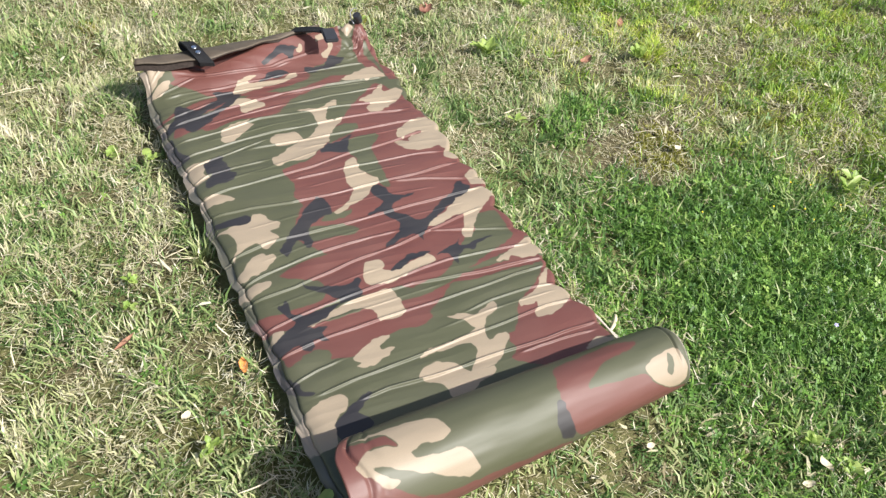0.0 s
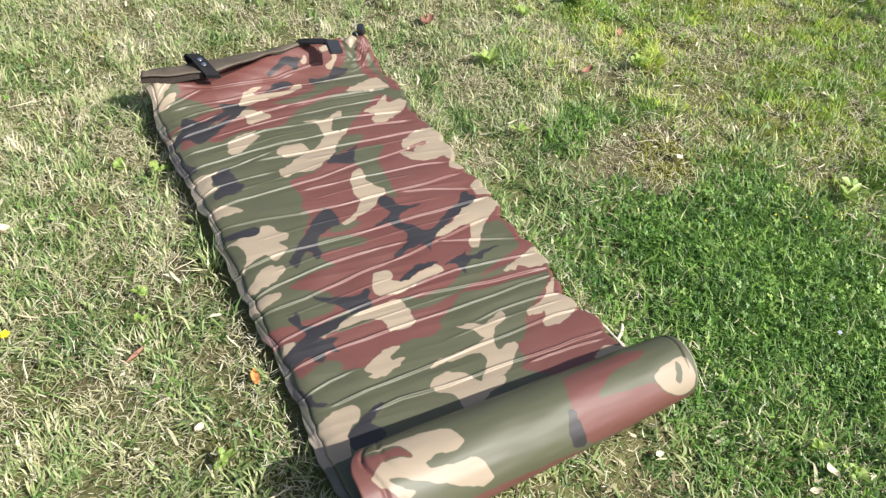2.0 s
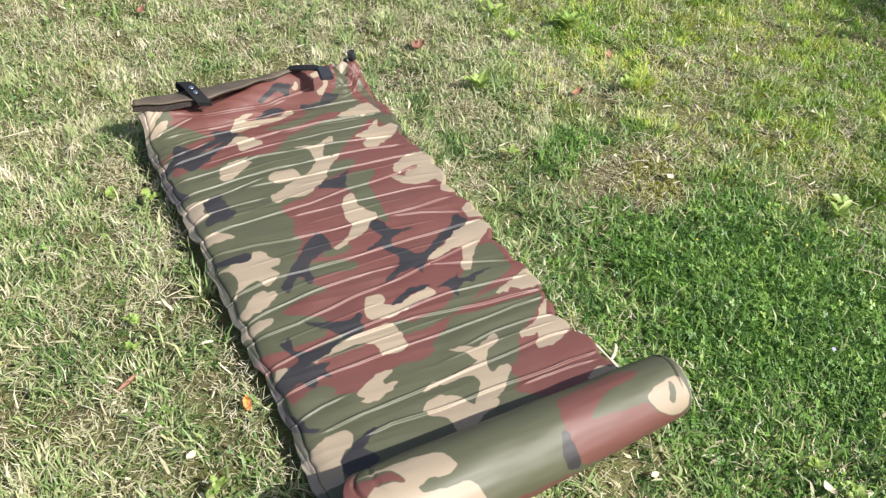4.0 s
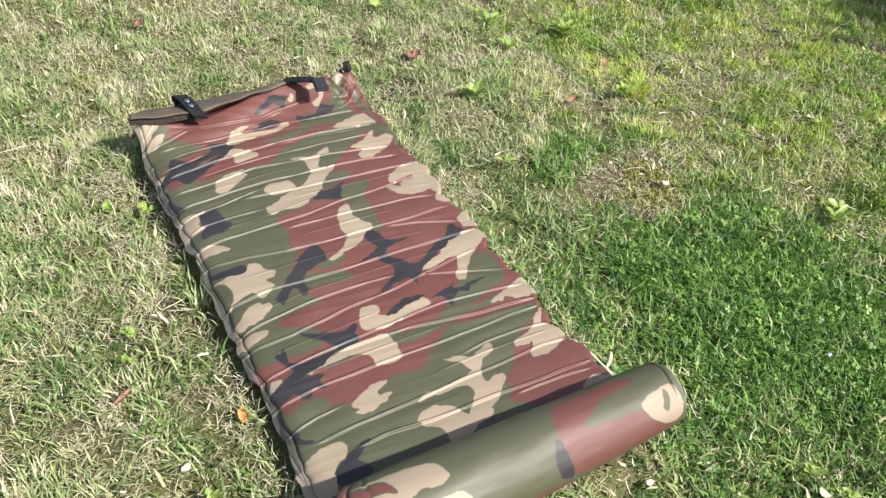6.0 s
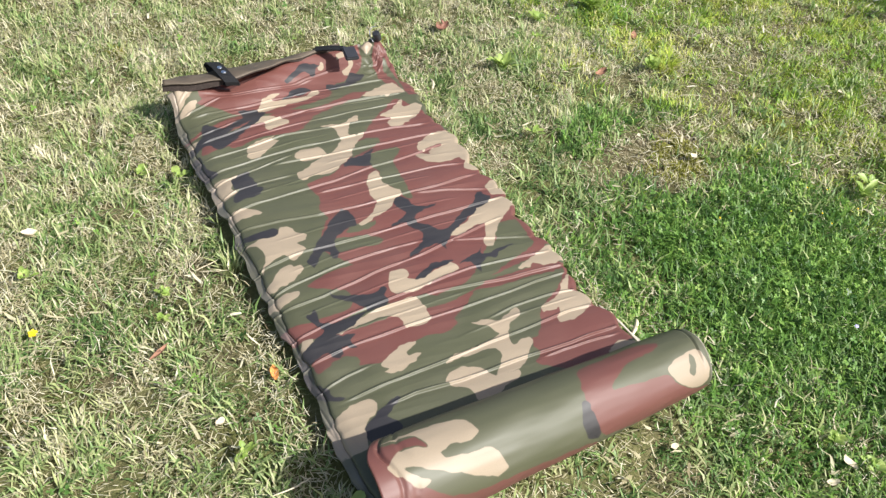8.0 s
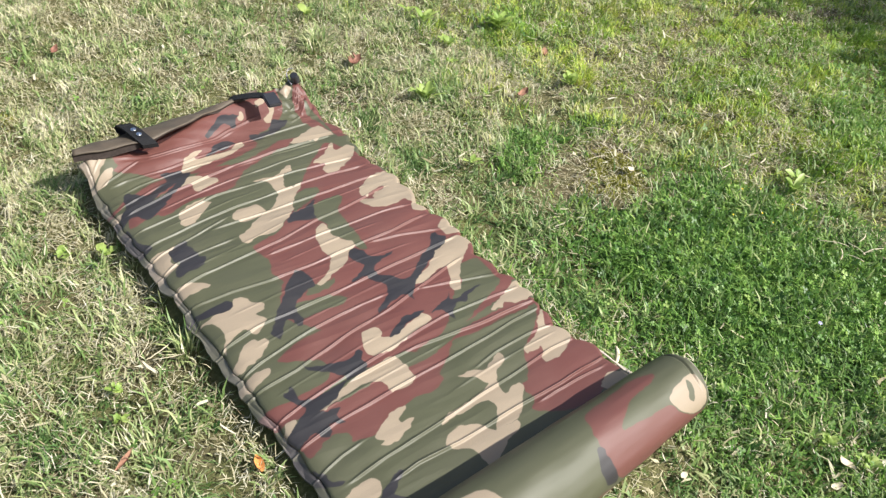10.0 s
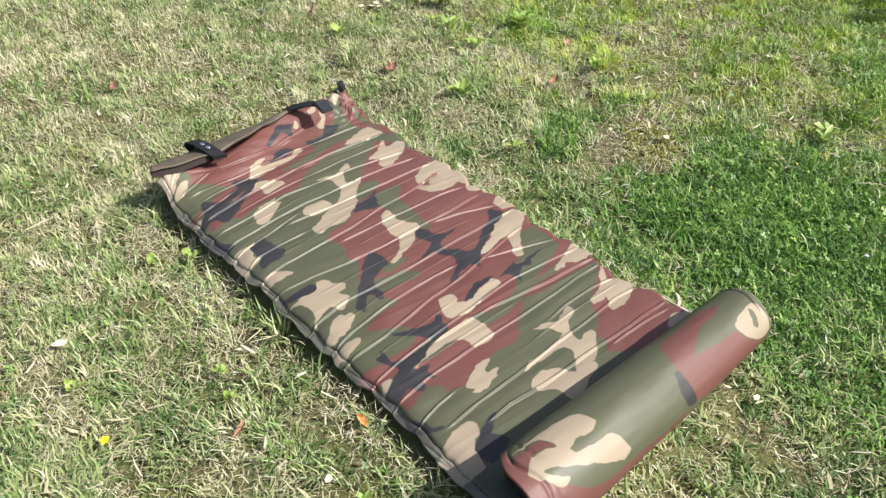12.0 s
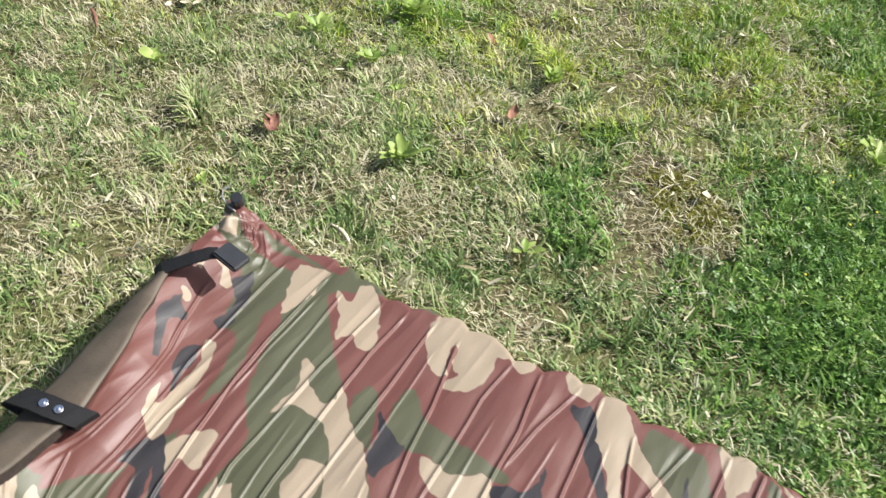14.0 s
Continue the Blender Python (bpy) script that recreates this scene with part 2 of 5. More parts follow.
LAWN = np.array(((-0.62, 0.0), (-0.48, 1.4), (0.0, 2.5), (0.45, 2.5), (2.9, 0.8), (2.95, 0.25), (2.6, -0.40), (0.78, -0.58), (0.3, -0.52), (-0.5, -0.12)))


def in_lawn(x, y):
    odd = np.zeros(np.shape(x), dtype=bool)
    for (ax, ay), (bx, by) in zip(LAWN, np.roll(LAWN, -1, 0)):
        odd ^= ((ay > y) != (by > y)) & (x < (bx - ax) * (y - ay) / (by - ay + 1e-12) + ax)
    return odd


def scatter(n, rest=0.16):
    """Random places on the lawn, dense round the mat and thinning outwards."""
    m = int(n * (1 - rest) * 2.15)
    x, y = -0.65 + 3.65 * RNG.random(m), -0.6 + 3.15 * RNG.random(m)
    k = np.nonzero(in_lawn(x, y))[0][:int(n * (1 - rest))]
    soft = np.abs(RNG.standard_normal((2, len(k)))) * RNG.standard_normal((2, len(k))) * 0.10
    far = int(n * rest)
    r, a = 1.6 + 1.5 * np.abs(RNG.standard_normal(far)), 2 * math.pi * RNG.random(far)
    return np.concatenate([x[k] + soft[0], 0.9 + r * np.cos(a)]), np.concatenate([y[k] + soft[1], 0.8 + r * np.sin(a)])


def blades(name, x, y, length, width, heading, lean, bend, tone, material, lift=0.0, curl=0.17):
    """Tapered bent blades, five corners each, in one mesh."""
    n = len(x)
    z = ground_z(x, y) + lift
    h = np.stack([np.cos(heading), np.sin(heading), np.zeros(n)], 1)
    side = np.stack([-np.sin(heading), np.cos(heading), np.zeros(n)], 1) * (width / 2)[:, None]
    up = np.array([0, 0, 1.0])
    p0 = np.stack([x, y, z], 1)
    p1 = p0 + (length * 0.55)[:, None] * (np.sin(lean)[:, None] * h + np.cos(lean)[:, None] * up)
    p2 = p1 + (length * 0.45)[:, None] * (np.sin(lean + bend)[:, None] * h + np.cos(lean + bend)[:, None] * up)
    turn = (curl * RNG.standard_normal(n) * length)[:, None] * side / (width / 2)[:, None]
    p1, p2 = p1 + 0.15 * turn, p2 + turn
    floor_z = z + 0.0015
    p1[:, 2] = np.maximum(p1[:, 2], floor_z)
    p2[:, 2] = np.maximum(p2[:, 2], floor_z)
    v = np.stack([p0 - side * 0.8, p0 + side * 0.8, p1 + side, p1 - side, p2], 1).reshape(-1, 3)
    b = 5 * np.arange(n)[:, None]
    loops = np.concatenate([b + np.array([[0, 1, 2, 3]]), b + np.array([[3, 2, 4]])], 1).ravel()
    me = fast_mesh(name, v, loops, np.tile([4, 3], n))
    put_attr(me, "tone", np.repeat(tone, 5))
    me.materials.append(material)
    return new(name, me)


def beside_mat(x, y):
    """The greener strip between the mat, its roll and the clover."""
    return np.maximum(smooth01(0.45, 0.6, x), smooth01(0.2, 0.35, x) * smooth01(-0.10, -0.16, y)) * smooth01(1.4, 1.0, x)


def build_grass():
    two_pi = 2 * math.pi
    # short green blades, in clumps of their own colour
    x, y = scatter(470000)
    lu, ba = lush(x, y), bare(x, y)
    clump = vnoise(x, y, 0.028, 8) * 0.6 + vnoise(x, y, 0.09, 9) * 0.6
    keep = (RNG.random(len(x)) < (0.12 + 1.0 * smooth01(0.42, 0.74, clump)) * (1 - 0.96 * ba) * (1 - 0.40 * lu)) & ~on_mat(x, y, 0.002)
    x, y, lu = x[keep], y[keep], lu[keep]
    n = len(x)
    dry = 0.46 - 0.05 * smooth01(0.5, 0.9, x) + 0.04 * smooth01(0.6, -0.2, x) + 0.12 * smooth01(0.2, 1.3, y - x) - 0.06 * smooth01(1.0, 1.6, x) - 0.18 * smooth01(1.5, 2.1, x) - 0.26 * beside_mat(x, y) * smooth01(0.9, 0.4, y) + 0.10 * smooth01(0.3, 0.0, x) * smooth01(0.4, 0.9, y)
    dry = dry - 0.10 * smooth01(1.2, 1.5, x) * smooth01(0.5, 0.0, y) + (0.50 + 0.25 * smooth01(0.7, 1.1, x)) * (vnoise(x, y, 0.20, 10) - 0.5) + 0.85 * (vnoise(x, y, 0.036, 11) - 0.5) - 0.30 * lu + 0.20 * RNG.standard_normal(n)
    tall = 0.5 + 1.1 * vnoise(x, y, 0.07, 12)
    length = np.clip((0.013 + 0.021 * RNG.random(n) ** 1.7) * tall, 0.007, 0.055)
    flow = two_pi * vnoise(x, y, 0.10, 13) * 2.0
    width, head = 0.0013 + 0.0018 * RNG.random(n), flow + 1.1 * RNG.standard_normal(n)
    lean, bend = np.clip(0.72 + 0.40 * RNG.standard_normal(n), 0.05, 1.45), np.abs(0.50 + 0.40 * RNG.standard_normal(n))
    fresh = RNG.random(n) < smooth01(0.80, 1.45, x + 0.5 * (vnoise(x, y, 0.15, 19) - 0.5))
    for name, pick, stuff, label in (("lawn_grass", ~fresh, M_GRASS, "short patchy green and yellowing lawn grass"), ("fresh_grass", fresh, M_FRESH, "short fresh yellow-green lawn grass")):
        ob = blades(name, x[pick], y[pick], length[pick], width[pick], head[pick], lean[pick], bend[pick], np.clip(dry, 0, 1)[pick], stuff)
        tagged(ob, label, "grass", kind="stuff")
    # longer scattered blades in loose tufts
    cx, cy = scatter(2600)
    k = RNG.integers(0, len(cx), 34000)
    x, y = cx[k] + 0.010 * RNG.standard_normal(len(k)), cy[k] + 0.010 * RNG.standard_normal(len(k))
    keep = ~on_mat(x, y, 0.004) & (RNG.random(len(x)) > bare(x, y))
    x, y, k = x[keep], y[keep], k[keep]
    n = len(x)
    blades("long_grass", x, y, 0.022 + 0.030 * RNG.random(n), 0.0020 + 0.0022 * RNG.random(n), two_pi * RNG.random(n),
           np.clip(0.70 + 0.35 * RNG.standard_normal(n), 0.1, 1.35), np.abs(0.6 + 0.3 * RNG.standard_normal(n)),
           np.clip(0.22 + 0.42 * vnoise(cx[k], cy[k], 0.02, 14) + 0.13 * RNG.standard_normal(n), 0, 1), M_GRASS)
    tagged(bpy.data.objects["long_grass"], "loose tufts of longer bent grass blades", "grass", kind="stuff")
    # dead blades lying in the sward
    x, y = scatter(290000)
    lu, ba = lush(x, y), bare(x, y)
    much = np.clip(0.10 + 1.15 * smooth01(0.32, 0.72, vnoise(x, y, 0.065, 15)) - 0.55 * smooth01(0.9, 1.6, x) - 0.4 * smooth01(1.5, 2.1, x) + 0.12 * smooth01(0.3, -0.2, x) - 0.50 * smooth01(0.45, 0.6, x) * smooth01(0.9, 0.4, y) * smooth01(1.4, 1.0, x), 0, 1) * (1 - 0.55 * beside_mat(x, y) * smooth01(0.7, 0.3, y))
    much = np.maximum(much, 0.75 * ba)
    keep = (RNG.random(len(x)) < much * (1 - 0.85 * lu) * (1 - 0.15 * smooth01(0.6, 1.0, ba))) & ~on_mat(x, y, 0.0)
    x, y = x[keep], y[keep]
    n = len(x)
    blades("dead_grass", x, y, 0.008 + 0.024 * RNG.random(n) ** 1.8, 0.0007 + 0.0011 * RNG.random(n), two_pi * RNG.random(n),
           np.clip(1.25 + 0.24 * RNG.standard_normal(n), 0.6, 1.62), 0.3 * RNG.standard_normal(n),
           np.clip(0.61 + 0.28 * RNG.standard_normal(n), 0, 1), M_STRAW, 0.018 * RNG.random(n) ** 1.5, 0.13)
    tagged(bpy.data.objects["dead_grass"], "bleached dead grass lying in the lawn", "dead grass", kind="stuff")
    # fine thatch between the blades
    x, y = scatter(125000, 0.05)
    keep = (RNG.random(len(x)) < (1 - 0.9 * lush(x, y)) * (0.35 + 0.65 * smooth01(0.3, 0.7, vnoise(x, y, 0.05, 45)))) & ~on_mat(x, y, 0.004)
    x, y = x[keep], y[keep]
    n = len(x)
    blades("thatch", x, y, 0.004 + 0.009 * RNG.random(n), 0.0006 + 0.0012 * RNG.random(n), two_pi * RNG.random(n),
           np.clip(1.35 + 0.22 * RNG.standard_normal(n), 0.7, 1.6), 0.5 * RNG.standard_normal(n),
           np.clip(0.42 + 0.30 * RNG.standard_normal(n), 0, 1), M_STRAW, 0.006 * RNG.random(n), 0.3)
    tagged(bpy.data.objects["thatch"], "fine brown thatch of broken dead blades", "thatch", kind="stuff")
    # flat scraps of dead leaves and stalks
    x, y = scatter(4200)
    keep = ~on_mat(x, y, 0.01) & (RNG.random(len(x)) > 0.9 * lush(x, y))
    x, y = x[keep], y[keep]
    n = len(x)
    blades("leaf_litter", x, y, 0.010 + 0.026 * RNG.random(n) ** 1.5, 0.0020 + 0.0045 * RNG.random(n) ** 1.6, two_pi * RNG.random(n),
           np.clip(1.40 + 0.18 * RNG.standard_normal(n), 0.9, 1.62), 0.3 * RNG.standard_normal(n),
           np.clip(0.58 + 0.26 * RNG.standard_normal(n), 0, 1), M_STRAW, 0.006 + 0.012 * RNG.random(n))
    tagged(bpy.data.objects["leaf_litter"], "pale scraps of dead leaves and stalks", "leaf litter", kind="stuff")
    # cushions of moss on the worn spots
    spots = np.array(((0.965, 0.405, 0.035), (0.995, 0.455, 0.030), (0.90, 0.40, 0.030), (0.86, 1.59, 0.05), (0.569, 1.127, 0.030), (1.30, 0.42, 0.05), (1.50, 0.25, 0.05), (-0.05, 1.25, 0.03)))
    k = RNG.choice(len(spots), 13000, p=np.array((5, 6, 1, 4, 2, 3, 3, 1)) / 25)
    x, y = spots[k, 0] + spots[k, 2] * RNG.standard_normal(len(k)) * 0.7, spots[k, 1] + spots[k, 2] * RNG.standard_normal(len(k)) * 0.7
    keep = ~on_mat(x, y, 0.01) & (vnoise(x, y, 0.02, 16) > 0.3)
    x, y = x[keep], y[keep]
    n = len(x)
    blades("moss", x, y, 0.005 + 0.007 * RNG.random(n), 0.0016 + 0.0010 * RNG.random(n), two_pi * RNG.random(n),
           np.clip(0.5 + 0.4 * RNG.standard_normal(n), 0, 1.4), 0.4 * RNG.standard_normal(n), RNG.random(n), M_MOSS)
    tagged(bpy.data.objects["moss"], "low cushions of yellow-olive moss", "moss", kind="stuff")
    # lush blades inside the clover patch
    x, y = scatter(200000, 0.03)
    x, y = np.concatenate([x, 0.45 + 1.3 * RNG.random(190000)]), np.concatenate([y, -0.5 + 1.3 * RNG.random(190000)])
    lu = lush(x, y)
    keep = (RNG.random(len(x)) < 0.95 * lu) & ~on_mat(x, y, 0.004)
    x, y = x[keep], y[keep]
    n = len(x)
    blades("lush_grass", x, y, 0.016 + 0.026 * RNG.random(n) ** 1.4, 0.0018 + 0.0022 * RNG.random(n), two_pi * RNG.random(n),
           np.clip(0.65 + 0.35 * RNG.standard_normal(n), 0.05, 1.4), np.abs(0.6 + 0.4 * RNG.standard_normal(n)),
           np.clip(0.50 + 0.20 * smooth01(1.3, 1.7, x) + 0.65 * (vnoise(x, y, 0.035, 18) - 0.5) + 0.28 * RNG.standard_normal(n), 0, 1), M_LUSH)
    tagged(bpy.data.objects["lush_grass"], "dense deep green grass in the clover patch", "grass", kind="stuff")


build_grass()


def build_clover():
    """Three small rounded leaflets on each stalk top."""
    x, y = scatter(430000, 0.03)
    herbs = 0.02 * smooth01(0.70, 0.85, vnoise(x, y, 0.05, 17)) + 0.0008
    keep = (RNG.random(len(x)) < 0.16 * lush(x, y) + herbs * (1 - bare(x, y))) & ~on_mat(x, y, 0.012)
    x, y = x[keep], y[keep]
    n = len(x)
    z = ground_z(x, y) + 0.006 + 0.026 * RNG.random(n)
    a0 = 2 * math.pi * RNG.random(n)
    size = 0.0028 + 0.0036 * RNG.random(n) ** 1.6
    tilt = 0.5 * RNG.standard_normal((n, 2))
    verts, loops, tones = [], [], []
    shape = np.array([(0.0, 0.0), (0.55, -0.48), (1.05, -0.42), (1.12, 0.0), (1.05, 0.42), (0.55, 0.48)])
    fold = np.array([0.0, 0.16, 0.16, 0.0, 0.16, 0.16])
    tone = np.clip(0.50 + 0.7 * (vnoise(x, y, 0.035, 18) - 0.5) + 0.26 * RNG.standard_normal(n), 0, 1)
    for leaf in range(3):
        a = a0 + leaf * 2.094
        px = size[:, None] * (shape[:, 0] * np.cos(a)[:, None] - shape[:, 1] * np.sin(a)[:, None])
        py = size[:, None] * (shape[:, 0] * np.sin(a)[:, None] + shape[:, 1] * np.cos(a)[:, None])
        pz = tilt[:, :1] * px + tilt[:, 1:] * py + size[:, None] * fold
        verts.append(np.stack([x[:, None] + px, y[:, None] + py, z[:, None] + pz], 2).reshape(-1, 3))
        b = 6 * (np.arange(n)[:, None] + leaf * n)
        loops.append(np.concatenate([b + np.array([[0, 1, 2, 3]]), b + np.array([[0, 3, 4, 5]])], 1).ravel())
        tones.append(np.repeat(tone, 6))
    me = fast_mesh("clover", np.concatenate(verts), np.concatenate(loops), np.full(6 * n, 4))
    put_attr(me, "tone", np.concatenate(tones))
    me.materials.append(M_LUSH)
    tagged(new("clover", me), "dense patch of fresh green clover leaves", "clover", kind="stuff")


build_clover()

# ---------------------------------------------------------------- the print of the mat
ORDER = ("brown", "tan", "black")
MAT_PRINT, ROLL_PRINT = [], []


def patch(color, *mm):
    MAT_PRINT.append((color, np.array(mm, dtype=float).reshape(-1, 2) / 1000))


def roll_patch(color, *mm_deg):
    p = np.array(mm_deg, dtype=float).reshape(-1, 2)
    ROLL_PRINT.append((color, np.stack([p[:, 0] / 1000, np.radians(p[:, 1]) * 0.058], 1)))


def rounded(p, times=2):
    for cut in (0.14, 0.25)[:times]:
        q = np.roll(p, -1, 0)
        p = np.stack([(1 - cut) * p + cut * q, cut * p + (1 - cut) * q], 1).reshape(-1, 2)
    return p


def inside_distance(x, y, p):
    """Distance to a closed outline, positive inside."""
    q = np.roll(p, -1, 0)
    d2 = np.full(x.shape, 1e9)
    odd = np.zeros(x.shape, dtype=bool)
    for (ax, ay), (bx, by) in zip(p, q):
        ex, ey = bx - ax, by - ay
        t = np.clip(((x - ax) * ex + (y - ay) * ey) / (ex * ex + ey * ey + 1e-12), 0, 1)
        d2 = np.minimum(d2, (x - ax - t * ex) ** 2 + (y - ay - t * ey) ** 2)
        odd ^= ((ay > y) != (by > y)) & (x < ex * (y - ay) / (ey if abs(ey) > 1e-12 else 1e-12) + ax)
    return np.where(odd, 1, -1) * np.sqrt(d2)


def print_fields(x, y, patches):
    x = x + 0.0042 * (vnoise(x, y, 0.008, 20) - 0.5)
    y = y + 0.0042 * (vnoise(x, y, 0.008, 21) - 0.5)
    f = {c: np.full(x.shape, -0.05) for c in ORDER}
    for color, outline in patches:
        p = rounded(outline)
        lo, hi = p.min(0) - 0.01, p.max(0) + 0.01
        w = np.nonzero((x > lo[0]) & (x < hi[0]) & (y > lo[1]) & (y < hi[1]))[0]
        s = inside_distance(x[w], y[w], p)
        if color in f:
            f[color][w] = np.maximum(f[color][w], s)
        over = ORDER if color == "green" else ORDER[ORDER.index(color) + 1:]
        for c in over:
            f[c][w] = np.minimum(f[c][w], -s)
    return f


patch("brown", 48, 885, 60, 975, 300, 985, 440, 975, 428, 905, 405, 884, 340, 858, 250, 846, 150, 850, 85, 866)
patch("brown", 114, 875, 146, 892, 181, 895, 259, 913, 331, 931, 393, 948, 417, 933, 404, 895, 354, 875, 328, 867, 327, 847, 322, 823, 278, 806, 245, 799, 208, 791, 171, 790, 144, 809, 112, 822, 82, 835)
patch("brown", 36, 880, 75, 889, 128, 891, 232, 904, 300, 854, 187, 811, 156, 805, 101, 810, 81, 844)
patch("brown", 82, 801, 147, 812, 155, 784, 116, 769, 85, 758, 41, 773, -5, 749, 5, 765, 44, 782)
patch("brown", 488, 965, 491, 931, 467, 884, 480, 844, 479, 796, 462, 797, 456, 832, 450, 856, 449, 884, 454, 914)
patch("brown", 449, 779, 486, 710, 497, 631, 494, 524, 499, 447, 518, 401, 534, 391, 510, 335, 500, 298, 503, 255, 491, 231, 451, 220, 411, 211, 364, 203, 311, 205, 273, 199, 244, 193, 116, 356, 130, 396, 163, 437, 153, 462, 167, 488, 162, 514, 159, 543, 188, 549, 220, 552, 261, 590, 301, 638, 347, 687)
patch("brown", 169, 787, 203, 796, 259, 784, 304, 795, 374, 819, 400, 811, 470, 834, 464, 830, 398, 804, 365, 792, 299, 774, 260, 758, 232, 733, 212, 716, 174, 714, 151, 718, 108, 712, 73, 699, 65, 708, 83, 741, 114, 761, 150, 764)
patch("brown", 18, 726, 32, 735, 44, 720, 57, 718, 75, 710, 29, 700, 11, 696, 11, 710)
patch("brown", 61, 288, 103, 308, 183, 307, 245, 306, 307, 299, 330, 259, 355, 234, 340, 217, 289, 222, 238, 206, 193, 196, 168, 206, 140, 210, 98, 200, 57, 191, 18, 206, 16, 226, 54, 230, 110, 228, 125, 229, 122, 258)
patch("brown", 105, 171, 174, 176, 185, 179, 217, 173, 257, 171, 336, 189, 350, 195, 408, 199, 495, 197, 496, 181, 460, 171, 389, 176, 341, 180, 316, 183, 294, 163, 255, 138, 255, 125, 227, 113, 197, 122, 169, 114, 140, 102, 109, 96, 77, 104, 85, 112, 77, 127, 46, 128, 33, 116, 17, 112, 15, 129, 22, 144, 60, 152, 51, 174)
patch("brown", -5, 216, 24, 223, 50, 206, 70, 198, 49, 181, 18, 182, -10, 190)
patch("brown", 494, 198, 512, 140, 502, 95, 504, 64, 517, 34, 499, 9, 468, 10, 400, 8, 387, 10, 353, 54, 385, 75, 394, 101, 442, 133, 470, 154, 489, 175)
patch("brown", 344, 50, 387, 85, 433, 47, 519, 47, 510, -4, 437, -26, 374, -24, 323, 9, 348, 23)
patch("green", 450, 323, 485, 322, 481, 292, 480, 252, 454, 238, 412, 224, 371, 207, 331, 193, 280, 184, 267, 188, 311, 205, 340, 219, 387, 269, 422, 284, 428, 306)
patch("green", 451, 178, 491, 172, 473, 151, 436, 127, 400, 107, 383, 78, 373, 66, 355, 51, 282, 144, 325, 182, 350, 168, 387, 175, 414, 180)
patch("green", 302, 589, 336, 599, 371, 600, 375, 587, 342, 560, 339, 523, 332, 479, 331, 450, 323, 431, 315, 447, 307, 478, 293, 494, 293, 509, 303, 527, 294, 552, 296, 573)
patch("green", 301, 638, 322, 647, 349, 642, 348, 625, 323, 613, 293, 600, 270, 588, 286, 624)
patch("green", -3, 221, 27, 244, 61, 248, 105, 240, 122, 226, 105, 216, 67, 215, 47, 212, 22, 217)
patch("green", 128, 374, 147, 382, 181, 378, 218, 364, 231, 351, 218, 340, 178, 344, 147, 343, 133, 348)
patch("green", 190, 405, 209, 399, 239, 401, 229, 388, 193, 382, 174, 387)
patch("tan", -15, 739, 6, 747, 22, 745, 7, 732, -9, 731)
patch("tan", 75, 751, 97, 760, 123, 772, 148, 788, 169, 787, 184, 774, 202, 758, 199, 746, 176, 742, 150, 737, 151, 755, 155, 765, 114, 761, 89, 755)
patch("tan", 93, 689, 112, 707, 140, 710, 159, 717, 146, 702, 154, 701, 161, 697, 147, 687, 131, 685, 117, 673, 102, 665, 89, 669, 89, 680)
patch("tan", 331, 730, 342, 730, 338, 713, 320, 708, 309, 703, 306, 689, 297, 675, 307, 664, 334, 667, 301, 638, 281, 614, 275, 598, 246, 578, 226, 559, 205, 556, 183, 562, 158, 551, 150, 561, 156, 580, 169, 585, 192, 599, 207, 610, 225, 618, 245, 624, 260, 638, 276, 659, 277, 681, 279, 704, 252, 718, 273, 719, 293, 713, 307, 714, 316, 721)
patch("tan", 168, 634, 185, 650, 199, 651, 225, 648, 230, 634, 230, 619, 205, 613, 188, 610, 175, 621)
patch("tan", 461, 767, 452, 747, 452, 736, 468, 739, 481, 745, 496, 730, 473, 704, 434, 681, 403, 669, 390, 674, 392, 690, 407, 700, 394, 715, 384, 717, 419, 734)
patch("tan", 378, 800, 407, 813, 453, 835, 472, 836, 479, 808, 483, 788, 464, 793, 433, 786, 409, 792)
patch("tan", 423, 602, 454, 622, 481, 629, 501, 623, 504, 583, 499, 527, 509, 489, 485, 477, 466, 488, 473, 503, 480, 513, 475, 530, 449, 521, 417, 526, 397, 546, 395, 564, 409, 565, 422, 555, 426, 561, 416, 566, 406, 583)
patch("brown", 431, 580, 463, 585, 462, 577, 429, 570, 420, 557, 409, 562)
patch("tan", 501, 446, 506, 432, 512, 407, 502, 393, 476, 398, 477, 413, 474, 426)
patch("tan", 428, 382, 458, 387, 491, 389, 509, 377, 485, 348, 451, 324, 431, 303, 413, 279, 405, 269, 393, 272, 392, 284, 407, 302, 420, 323, 417, 334, 388, 325, 360, 316, 344, 318, 354, 329, 386, 341, 415, 359)
patch("tan", 277, 528, 296, 535, 300, 524, 294, 500, 301, 482, 316, 467, 314, 452, 293, 444, 283, 428, 263, 418, 246, 412, 224, 401, 208, 394, 203, 400, 228, 414, 248, 430, 260, 449, 257, 473, 264, 507)
patch("tan", 507, 243, 531, 203, 487, 191, 431, 201, 415, 201, 416, 206, 460, 224)
patch("brown", 449, 208, 467, 190, 435, 195)
patch("tan", 496, 163, 482, 147, 470, 126, 497, 121, 512, 136, 507, 109, 494, 90, 459, 72, 434, 64, 412, 66, 414, 77, 425, 88, 433, 98, 412, 97, 399, 95, 402, 110, 433, 118, 455, 131, 469, 148)
patch("tan", 445, 953, 468, 950, 465, 933, 444, 925, 440, 939)
patch("tan", 191, 248, 203, 271, 231, 270, 234, 255, 222, 246, 236, 241, 269, 244, 313, 257, 323, 238, 258, 225, 215, 214, 192, 220, 186, 231)
